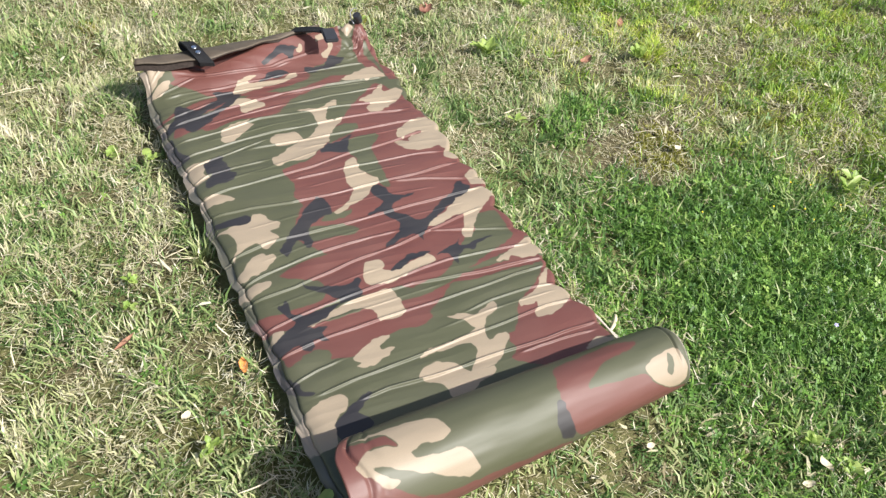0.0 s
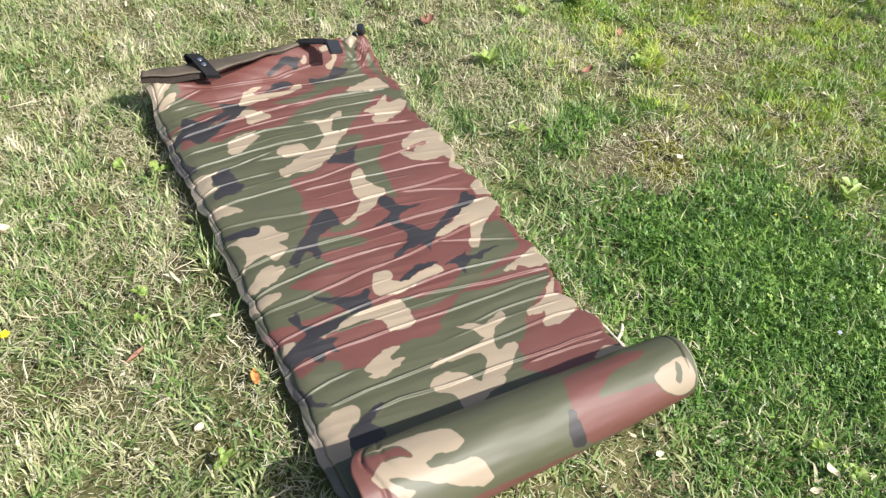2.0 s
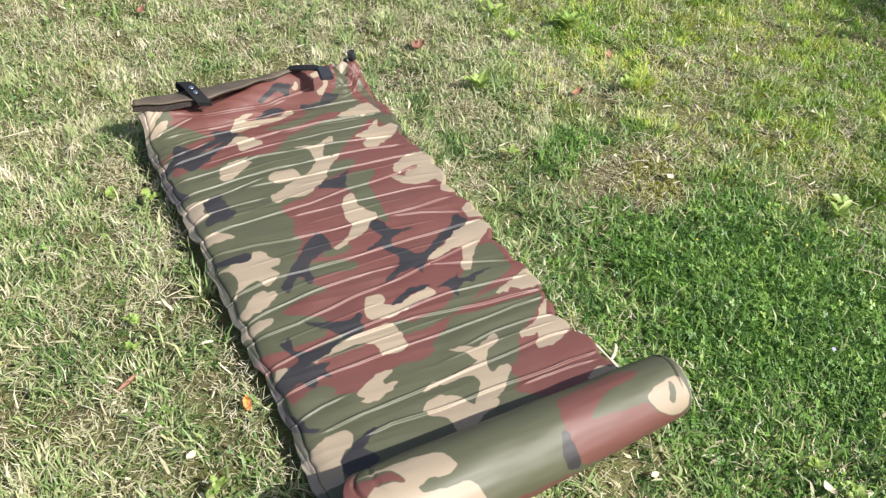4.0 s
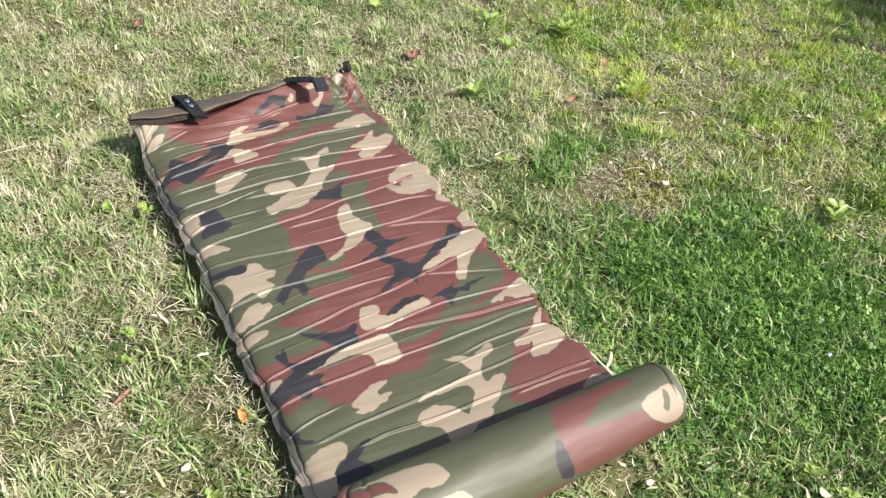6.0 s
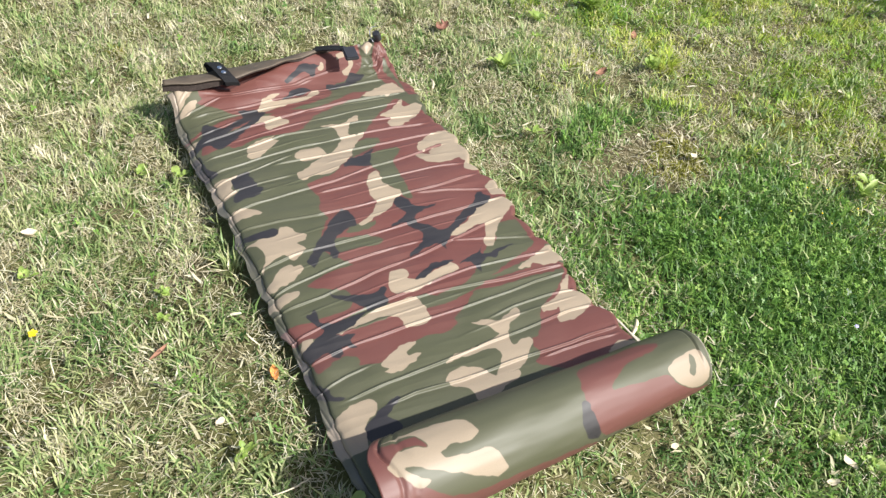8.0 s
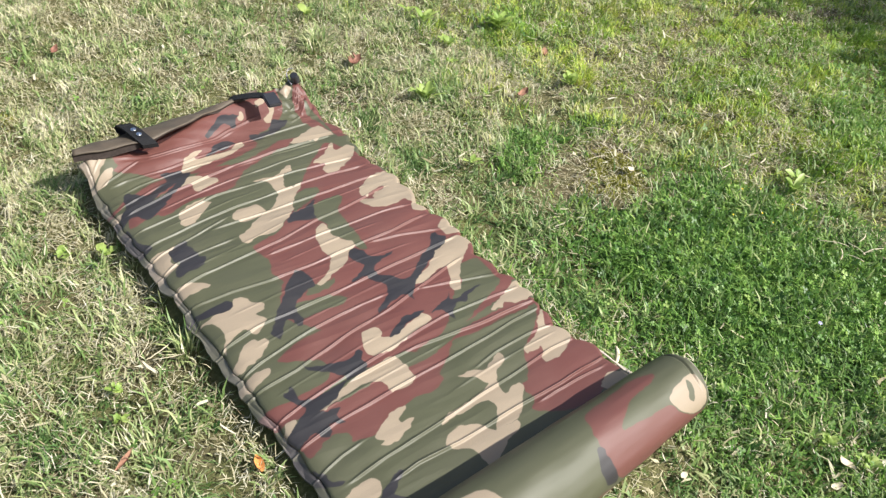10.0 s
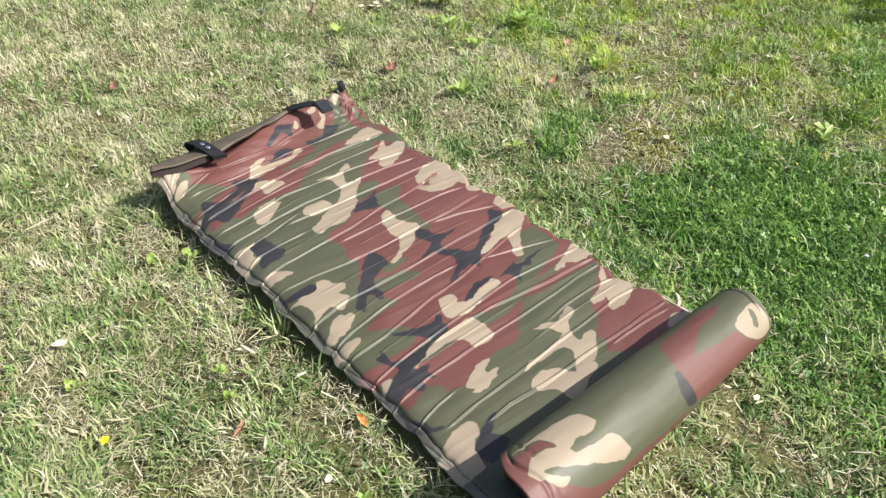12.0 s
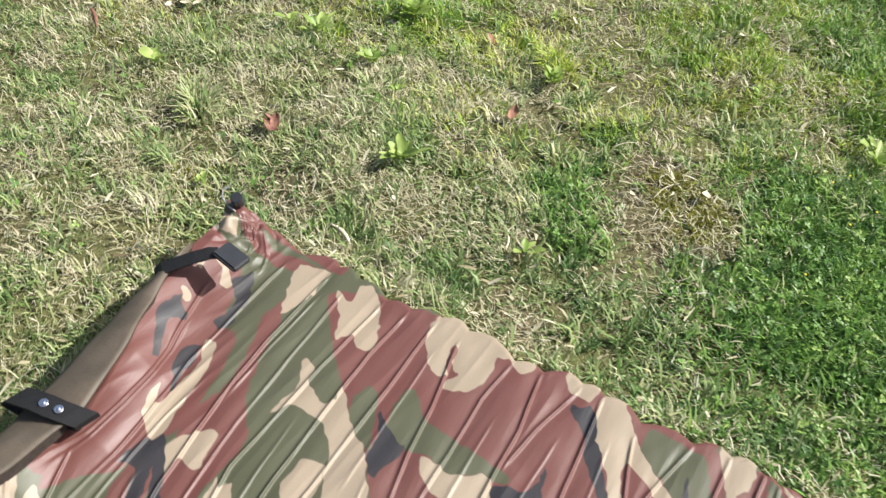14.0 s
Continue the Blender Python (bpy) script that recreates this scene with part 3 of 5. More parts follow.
patch("tan", 64, 174, 99, 187, 133, 193, 175, 203, 212, 206, 223, 196, 223, 152, 207, 143, 172, 147, 176, 169, 148, 182, 106, 175, 77, 170)
patch("tan", 4, 161, 19, 184, 36, 183, 35, 175, 16, 164)
patch("tan", 109, 94, 122, 103, 147, 117, 170, 117, 178, 117, 172, 110, 154, 102, 154, 94, 165, 95, 177, 93, 160, 82, 142, 77, 130, 71, 116, 71, 105, 77, 116, 80, 107, 86)
patch("tan", 275, 119, 305, 116, 318, 106, 335, 113, 364, 126, 364, 113, 352, 102, 334, 97, 322, 82, 315, 62, 316, 51, 333, 62, 350, 60, 351, 51, 332, 36, 316, 18, 297, 8, 276, 7, 261, 5, 257, 10, 273, 23, 287, 42, 287, 58, 274, 63, 248, 61, 220, 63, 201, 59, 201, 65, 231, 74, 259, 72, 293, 77, 309, 83, 300, 99, 285, 109)
patch("tan", 181, 27, 194, 41, 216, 46, 237, 41, 249, 27, 256, 10, 276, 7, 297, 8, 291, -7, 260, -12, 243, -22, 224, -33, 210, -30, 211, -8, 209, 7, 190, 15)
patch("tan", 3, 29, 23, 38, 43, 44, 68, 44, 75, 34, 70, 18, 56, 14, 44, 3, 41, -10, 35, -33, 4, -29, 1, -8, 1, 12)
patch("tan", 1, 421, 31, 425, 67, 428, 73, 445, 90, 435, 98, 416, 112, 408, 105, 395, 85, 393, 98, 375, 83, 360, 66, 354, 59, 376, 45, 371, 20, 361, 14, 342, 14, 356, 29, 380, 28, 399, 22, 413)
patch("tan", 4, 311, 22, 324, 43, 345, 59, 349, 61, 341, 74, 341, 76, 330, 63, 320, 51, 311, 35, 306, 14, 300)
patch("tan", -2, 279, 18, 285, 43, 289, 51, 285, 47, 273, 30, 266, 6, 262)
patch("tan", -2, 501, 14, 516, 34, 514, 51, 503, 62, 490, 47, 489, 21, 488, 0, 484)
patch("tan", -12, 600, 17, 613, 54, 613, 44, 598, 27, 577, 39, 564, 26, 556, 2, 547, -12, 564)
patch("tan", 95, 677, 111, 691, 133, 690, 158, 703, 148, 685, 127, 672, 104, 654, 88, 655, 87, 669)
patch("tan", 443, -18, 480, 2, 505, -17, 490, -32, 463, -36)
patch("black", 300, 450, 310, 448, 318, 436, 316, 421, 327, 411, 341, 408, 366, 408, 352, 403, 330, 400, 309, 390, 304, 369, 321, 359, 328, 342, 337, 335, 361, 342, 382, 360, 396, 374, 415, 382, 432, 384, 427, 367, 392, 349, 359, 330, 340, 312, 325, 302, 324, 285, 315, 308, 291, 305, 252, 291, 260, 305, 286, 318, 302, 337, 290, 359, 284, 380, 258, 378, 259, 383, 286, 390, 298, 403, 287, 417, 288, 436)
patch("black", 465, 419, 461, 407, 476, 398, 460, 384, 436, 373, 409, 374, 432, 393, 449, 414)
patch("black", 162, 426, 183, 447, 200, 450, 204, 427, 200, 398, 184, 398, 166, 391, 151, 381, 143, 365, 145, 344, 134, 329, 126, 336, 131, 349, 120, 358, 108, 343, 93, 322, 86, 343, 95, 352, 110, 372, 120, 384, 146, 407)
patch("black", 323, 246, 347, 260, 372, 263, 386, 278, 372, 259, 384, 254, 410, 260, 447, 263, 405, 251, 395, 239, 380, 248, 363, 239, 348, 214, 349, 232, 345, 249)
patch("black", 233, 241, 251, 251, 278, 263, 299, 263, 320, 261, 312, 255, 282, 251, 249, 237)
patch("black", 92, 267, 100, 252, 133, 237, 161, 234, 181, 245, 183, 234, 174, 224, 175, 210, 161, 201, 135, 198, 135, 209, 112, 234, 96, 246)
patch("black", 138, 204, 117, 190, 98, 177, 64, 172, 100, 161, 83, 153, 92, 137, 82, 138, 68, 149, 67, 135, 58, 127, 50, 137, 49, 147, 26, 142, 5, 133, 1, 153, 12, 164, 32, 172, 40, 181, 57, 188, 51, 202, 41, 225, 44, 232, 51, 228, 57, 238, 60, 226, 58, 209, 74, 197, 107, 199)
patch("black", -1, 142, 9, 120, 11, 97, 22, 87, 21, 71, 39, 56, 29, 56, 10, 68, -2, 91, -8, 122)
patch("black", 39, -10, 44, 3, 59, 12, 80, 21, 98, 31, 108, 34, 111, 28, 100, 21, 87, 11, 77, 5, 90, -6, 91, -22, 51, -35, 42, -26)
patch("black", -4, 454, 12, 440, 63, 445, 71, 434, 60, 422, 27, 427, -13, 438)
patch("black", 36, 606, 59, 614, 77, 617, 69, 602, 75, 592, 77, 580, 73, 566, 83, 560, 72, 543, 59, 537, 44, 538, 27, 532, 22, 543, 34, 562, 44, 567, 34, 576, 35, 590)
patch("black", 33, 790, 46, 796, 59, 760, 84, 752, 126, 777, 165, 807, 165, 796, 135, 768, 92, 739, 67, 712, 42, 700, 32, 724, 16, 723, 1, 708, 2, 734, 23, 751)
patch("black", -6, 724, 8, 696, 4, 659, 23, 633, 4, 621, -13, 655, -13, 693)
patch("black", 112, 822, 132, 822, 152, 815, 160, 798, 144, 786, 119, 777, 88, 763, 68, 752, 86, 745, 91, 732, 79, 726, 61, 733, 47, 724, 43, 734, 32, 735, 11, 735, 51, 792, 68, 773, 95, 783, 121, 797)
patch("black", 326, 610, 313, 593, 297, 564, 302, 559, 278, 557, 257, 566, 245, 565, 247, 577, 267, 591, 294, 591, 315, 606)
patch("brown", 486, 965, 515, 965, 520, 900, 512, 840, 515, 775, 482, 775, 484, 805, 490, 860, 484, 905, 478, 935)
patch("tan", 436, 950, 462, 962, 470, 944, 456, 928, 440, 934)
patch("tan", -6, 925, 1, 921, 43, 910, 21, 888, 1, 862, -4, 885)
patch("tan", -1, 852, 19, 880, 43, 887, 39, 864, 21, 844, 3, 840)
patch("tan", 174, 848, 186, 858, 200, 861, 216, 860, 203, 850, 189, 843, 196, 833, 224, 835, 260, 833, 275, 838, 297, 856, 301, 838, 284, 828, 256, 818, 214, 811, 166, 802, 151, 804, 163, 832)
patch("black", 234, 900, 240, 889, 268, 906, 286, 912, 297, 904, 298, 894, 310, 893, 313, 902, 318, 914, 327, 920, 317, 926, 303, 927, 291, 931, 280, 929, 269, 920, 248, 909)
patch("tan", 335, 926, 338, 922, 337, 912, 326, 905, 322, 909, 323, 918)
patch("tan", 392, 941, 398, 936, 395, 930, 381, 926, 371, 924, 375, 935)
patch("tan", 401, 925, 408, 924, 407, 909, 396, 894, 385, 881, 374, 884, 374, 896, 385, 900, 396, 909)
patch("black", 391, 890, 424, 877, 393, 860, 373, 847, 351, 850, 335, 842, 315, 851, 325, 866, 341, 860, 368, 862)
patch("black", 240, 860, 263, 870, 278, 865, 289, 850, 270, 845, 257, 841, 246, 844, 228, 839, 215, 832, 212, 839, 228, 848)
roll_patch("brown", -20, -175, 12, -175, 10, -90, 14, -24, 40, -16, 40, 0, 34, 16, 46, 36, 56, 46, 72, 60, 110, 78, 330, 92, 330, 175, -20, 175)
roll_patch("brown", 323, -25, 385, -30, 432, -35, 472, -23, 467, -11, 442, -7, 401, -3, 376, 9, 356, 20, 355, 26, 384, 30, 456, 37, 467, 59, 504, 83, 536, 90, 531, 103, 440, 108, 331, 91, 318, 73, 308, 40, 309, 11)
roll_patch("tan", 456, 30, 476, 22, 503, 15, 528, 21, 534, 46, 534, 66, 521, 82, 504, 82, 473, 61, 460, 43)
roll_patch("black", 300, 25, 310, 25, 313, 41, 321, 74, 321, 91, 298, 79, 292, 50)
roll_patch("brown", 4, -20, 42, -20, 64, -18, 74, -7, 74, 1, 64, -5, 44, -9, 34, -5, 26, 4, 18, 11, 27, 24, 43, 41, 48, 48, 6, 39, -25, 27, -18, -4)
roll_patch("tan", 7, -25, 39, -29, 85, -28, 123, -22, 138, -13, 143, 7, 132, 15, 113, 15, 101, 7, 91, 12, 84, 15, 89, 23, 119, 28, 151, 30, 159, 42, 167, 63, 158, 71, 137, 65, 118, 55, 96, 43, 70, 31, 52, 18, 37, 15, 41, 25, 66, 39, 53, 44, 45, 44, 33, 27, 18, 11, 26, 4, 39, -7, 64, -3, 75, 2, 75, -10, 59, -24, 37, -26)
roll_patch("tan", 546, -46, 562, -46, 562, 56, 544, 50, 538, 10)
roll_patch("green", 507, 18, 511, 29, 510, 47, 502, 58, 494, 53, 499, 34)

# ---------------------------------------------------------------- the sleeping mat
mat = tagged(new("sleeping_mat"), "half-unrolled camouflage self-inflating mat lying on grass", "sleeping mat")

# creases of the cover: x and y in millimetres from one long edge to the other, then height
CREASES = (
    ((20, 735, 116, 760, 270, 783, 330, 787, 473, 789), 1.25), ((75, 720, 122, 728, 221, 741, 305, 746, 449, 755), 0.7),
    ((12, 681, 93, 692, 173, 710, 249, 709, 340, 707, 469, 701), 1.0), ((6, 635, 53, 643, 139, 657, 288, 665, 391, 668, 471, 664), 1.1),
    ((2, 599, 61, 615, 96, 623, 161, 639), 0.9), ((126, 620, 197, 619, 252, 620, 358, 620, 480, 623), 1.0),
    ((4, 557, 40, 569, 83, 576, 144, 578), 0.9), ((8, 510, 65, 521, 158, 528, 210, 533, 293, 551, 360, 560, 423, 572, 463, 581), 1.1),
    ((175, 508, 258, 511, 314, 511, 405, 515, 471, 507), 0.9), ((4, 463, 78, 458, 147, 449, 218, 450, 324, 455, 388, 456, 478, 468), 1.1),
    ((341, 449, 403, 439, 484, 418), 1.0), ((2, 346, 14, 356, 76, 367, 150, 369, 209, 370, 287, 375, 353, 380, 426, 383, 484, 387), 1.15),
    ((2, 289, 42, 300, 104, 312, 190, 322, 242, 325, 285, 323), 1.0), ((4, 254, 83, 258, 126, 268, 215, 284, 278, 293, 340, 308, 409, 325, 453, 334), 1.1),
    ((340, 308, 399, 293, 481, 270), 1.0), ((8, 190, 61, 200, 139, 208, 203, 217, 290, 230, 340, 234, 393, 231, 494, 225), 0.95),
    ((134, 196, 195, 200, 259, 203, 324, 195, 385, 189, 465, 186, 497, 184), 1.3), ((10, 135, 75, 144, 131, 146, 223, 153, 280, 155, 373, 160, 429, 165, 489, 166), 1.0),
    ((310, 118, 361, 128, 432, 130, 492, 125), 0.8), ((3, 82, 55, 94, 91, 97), 0.8), ((42, 53, 111, 59, 186, 64, 280, 73, 383, 80, 441, 85, 491, 84), 1.05),
    ((94, 23, 132, 27, 202, 23, 322, 26, 405, 24, 498, 27), 1.3), ((350, 15, 381, 16, 484, 13), 0.9),
    ((30, 822, 55, 828, 125, 834, 201, 840, 257, 846, 309, 848, 370, 852, 460, 852), 0.8), ((60, 884, 78, 888, 136, 886, 204, 884, 258, 886, 293, 893, 360, 905), 0.75), ((70, 877, 136, 879, 204, 877, 258, 879, 300, 888), 0.5),
    ((40, 798, 69, 806, 129, 813, 191, 814, 260, 812), 0.7), ((244, 774, 323, 778, 428, 778), 0.6), ((12, 830, 50, 850, 95, 880), 0.8), ((10, 760, 60, 775, 110, 790), 0.8),
    ((8, 860, 30, 880, 60, 905), 0.7), ((430, 870, 455, 880, 480, 905), 0.7), ((430, 900, 460, 905, 490, 930), 0.7),
    ((60, 668, 140, 676, 260, 688), 0.35), ((220, 590, 330, 596, 430, 600), 0.35), ((60, 545, 150, 556, 250, 575), 0.3),
    ((190, 480, 280, 486, 380, 488), 0.35), ((60, 410, 180, 414, 300, 418, 400, 412), 0.3), ((200, 345, 300, 350, 420, 356), 0.3),
    ((60, 330, 130, 338, 210, 345), 0.3), ((40, 232, 120, 238, 220, 250), 0.3), ((60, 170, 160, 176, 300, 186), 0.35), ((250, 100, 350, 108, 470, 110), 0.35),
)
LEFT_PINCH = (0.082, 0.135, 0.190, 0.254, 0.289, 0.346, 0.463, 0.510, 0.557, 0.599, 0.635, 0.681, 0.735, 0.790, 0.860)
RIGHT_PINCH = (0.027, 0.084, 0.125, 0.166, 0.184, 0.225, 0.270, 0.334, 0.387, 0.418, 0.468, 0.507, 0.581, 0.623, 0.664, 0.701, 0.755, 0.789, 0.842)


def between(y, pinches):
    """0 at the pinches of an edge, 1 half way between two."""
    k = np.array((-0.10, *pinches, 1.02))
    i = np.clip(np.searchsorted(k, y) - 1, 0, len(k) - 2)
    gap = k[i + 1] - k[i]
    return np.sin(math.pi * np.clip((y - k[i]) / gap, 0, 1)) * np.clip(gap / 0.06, 0.35, 1.2)


def left_edge(y):
    out = 0.007 * smooth01(0.50, 0.66, y) * (1 - 0.35 * smooth01(0.78, 0.88, y))
    return 0.0095 - 0.0042 * between(y, LEFT_PINCH) + 0.003 * smooth01(0.35, 0.15, y) + 0.003 * (vnoise(y, y * 0, 0.012, 37) - 0.5) - out


def right_edge(y):
    wave = 0.008 * np.sin(y * 33 + 0.6) * smooth01(0.9, 0.8, y)
    return 0.497 + 0.012 * between(y, RIGHT_PINCH) + wave - 0.016 * smooth01(0.85, 0.95, y)


def curl(x, y):
    """How far the far corner of the long hem curls up off the lawn, 0 to 1."""
    return smooth01(0.13, -0.01, x) * smooth01(0.79, 0.885, y)


def swell(x, y):
    """Height by which the top rises to meet the end flap's lip, and sinks again under it."""
    lip = np.interp(x, (0.0, 0.115, 0.172, 0.222, 0.268, 0.33), (0.884, 0.868, 0.880, 0.895, 0.916, 0.938))
    high = np.interp(x, (0.02, 0.115, 0.172, 0.222, 0.268, 0.35), (0.0, 0.018, 0.024, 0.022, 0.013, 0.0))
    return high * smooth01(lip - 0.072, lip, y) * smooth01(lip + 0.035, lip + 0.004, y)


def far_edge(x):
    return 0.921 - 0.034 * smooth01(0.13, -0.01, x) + 0.100 * np.minimum(x, 0.30) + 0.004 * np.sin(x * 19) + 0.016 * np.exp(-((x - 0.488) / 0.022) ** 2)


def mat_top(x, y):
    z = 0.030 + 0.004 * np.sin(math.pi * np.clip(x / 0.5, 0, 1)) + 0.003 * (vnoise(x, y, 0.05, 24) - 0.5) + 0.006 * (vnoise(x, y, 0.2, 25) - 0.5)
    dip = np.zeros_like(z)
    rib = np.zeros_like(z)
    lift = swell(x, y)
    along = y + 1.4 * lift
    for line, high in CREASES:
        p = np.array(line).reshape(-1, 2) / 1000
        w = np.nonzero((x > p[0, 0] - 0.02) & (x < p[-1, 0] + 0.02) & (np.abs(y - p[:, 1].mean()) < 0.09))[0]
        if not len(w):
            continue
        d = along[w] - np.interp(x[w], p[:, 0], p[:, 1]) - 0.0016 * (vnoise(x[w], y[w] * 0, 0.03, 26) - 0.5)
        ends = smooth01(p[0, 0] - 0.016, p[0, 0] + 0.02, x[w]) * smooth01(p[-1, 0] + 0.016, p[-1, 0] - 0.02, x[w])
        thick = 0.0013 + 0.0008 * vnoise(x[w], y[w] * 0, 0.05, 27)
        rib[w] = np.maximum(rib[w], ends * high * (0.0019 + 0.0021 * vnoise(x[w], y[w] * 0, 0.04, 33)) * np.exp(-(d / (thick * np.where(d > 0, 1.5, 1.0))) ** 2))
        if high > 0.6:
            dip[w] = np.maximum(dip[w], ends * 0.0020 * np.exp(-(d / 0.012) ** 2))
    fine = 2 * np.abs(vnoise(x * 0.16 + y * 0.3, y + 0.05 * x, 0.017, 50) - 0.5)
    z = z + (0.0010 + 0.0016 * smooth01(0.72, 0.85, y)) * (0.5 - fine)
    z = z - 0.0075 * smooth01(0.035, -0.004, x) ** 1.5
    rise = smooth01(0.862, 0.970, y + 0.038 * curl(x, y)) * (0.86 + 0.14 * smooth01(-0.02, 0.12, x))
    corner = np.exp(-((x - 0.50) / 0.05) ** 2 - ((y - 0.955) / 0.05) ** 2)
    return z + rib - dip + 0.039 * rise + 0.024 * curl(x, y) + lift + 0.012 * corner + 0.016 * (np.abs(2 * vnoise(x + y, 0.5 * (x - y), 0.017, 36) - 1) - 0.4) * smooth01(0.86, 0.92, y) * smooth01(0.40, 0.45, x)


def build_cover():
    u = np.concatenate([np.linspace(-0.0235, 0.014, 30)[:-1], np.linspace(0.014, 0.486, 160), np.linspace(0.486, 0.530, 18)[1:]])
    nv = 1420
    v = np.linspace(0, 1, nv)
    uu, vv = np.meshgrid(u, v)
    uu, vv = uu.ravel(), vv.ravel()
    xi = np.clip(uu, 0.0, 0.5)
    y = MAT_NEAR + vv * (far_edge(xi) - MAT_NEAR)
    le, re = left_edge(y), right_edge(y)
    left = uu < 0.25
    r = np.where(left, 0.0060, 0.011)
    edge = np.maximum(0.014 - uu, uu - 0.486)
    sgn = np.where(left, -1, 1)
    core = np.clip(uu, 0.014, 0.486)
    x_core = le + 0.0065 + (core - 0.014) / 0.472 * (re - le - 0.0185)
    bent = np.where(left, 0.95, math.pi / 2)
    ang = np.clip(edge / r, 0, bent)
    x = x_core + np.where(edge > 0, sgn * r * np.sin(ang), 0)
    z = mat_top(x, y)
    tag = np.where(left, 1.0, smooth01(0.10, 0.03, y))
    pinch = 1 - np.clip(between(y, LEFT_PINCH), 0, 1)
    low = np.where(left, z - 0.42 * r - 0.0014, 0.010 + 0.030 * smooth01(0.85, 0.95, y) + 0.004 * vnoise(x, y, 0.018, 28) + 0.002 * np.abs(2 * vnoise(x, y, 0.009, 40) - 1))
    turn = edge - r * bent
    t = np.clip(turn / 0.004, 0, 1)
    z_side = z - np.where(edge > 0, r * (1 - np.cos(ang)), 0)
    z_side = np.where(turn > 0, z_side * (1 - t) + np.minimum(low, z_side) * t, z_side)
    out = np.clip(turn - 0.004, 0, 0.03) * np.where(left, 0.24 + 0.30 * vnoise(y, y * 0, 0.035, 38), 0.62 + 0.75 * vnoise(y, y * 0, 0.035, 38))
    x = x + sgn * np.where(left, 1.0, 0.05 + 0.80 * tag) * out
    groove = np.exp(-((turn - 0.0035) / 0.0016) ** 2)
    pleat = 0.0030 * (np.abs(2 * vnoise(x + 0.10 * y, 0.16 * y, 0.0065, 41) - 1) - 0.4) + 0.0060 * (vnoise(x * 0.3, y, 0.040, 52) - 0.5) + 0.0022 * pinch ** 4
    z_side = z_side + np.where(left, -0.0012 * groove - 0.62 * out + pleat * np.clip(out / 0.004, 0, 1), -0.9 * out + 0.0022 * (np.abs(2 * vnoise(x * 0.4, y, 0.011, 41) - 1) - 0.4) * out / 0.012)
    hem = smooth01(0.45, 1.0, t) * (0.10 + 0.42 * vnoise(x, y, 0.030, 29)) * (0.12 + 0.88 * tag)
    # the far end folds down to its weld
    end = smooth01(0.985, 1.0, vv)
    z_end = z_side - 0.003 * end
    f = print_fields(np.clip(x, 0.004, 0.496), np.minimum(y + 0.036 * curl(x, y) + 1.4 * swell(x, y), 0.955), MAT_PRINT)
    n = len(u)
    i, j = np.arange(n - 1), np.arange(nv - 1)
    a = (i[None, :] + n * j[:, None]).ravel()
    top = np.stack([x, y, z_end], 1)
    m = len(top)
    rim = np.concatenate([np.arange(n), n * np.arange(1, nv) + n - 1, n * (nv - 1) + np.arange(n - 2, -1, -1), n * np.arange(nv - 2, 0, -1)])
    k = len(rim)
    lip = top[rim] - np.array([0, 0, 0.003])
    foot = lip.copy()
    foot[:, 0] = 0.25 + (foot[:, 0] - 0.25) * 0.93
    foot[:, 1] = 0.42 + (foot[:, 1] - 0.42) * 0.985
    foot[:, 2] = 0.001
    verts = np.concatenate([top, lip, foot])
    i0 = np.arange(k)
    i1 = np.roll(i0, -1)
    q = np.concatenate([np.stack([a, a + 1, a + 1 + n, a + n], 1), np.stack([rim, m + i0, m + i1, np.roll(rim, -1)], 1), np.stack([m + i0, m + k + i0, m + k + i1, m + i1], 1)])
    low_ring = m + k + np.arange(k)[::-1]
    pick = np.concatenate([np.arange(m), rim, rim])
    me = fast_mesh("cover", verts, np.concatenate([q.ravel(), low_ring]), np.concatenate([np.full(len(q), 4), [k]]), True)
    for c in ORDER:
        put_attr(me, c + "_print", f[c][pick])
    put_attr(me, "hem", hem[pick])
    part("cover", me, M_CAMO, mat, "creased woodland camouflage coated fabric cover")


build_cover()


# the rolled-up rest: a slightly tapering roll that lies across the near end
def roll_axis(x):
    d = x - 0.25
    r = 0.057 - 0.022 * d
    return -0.103 + 0.047 * d, r


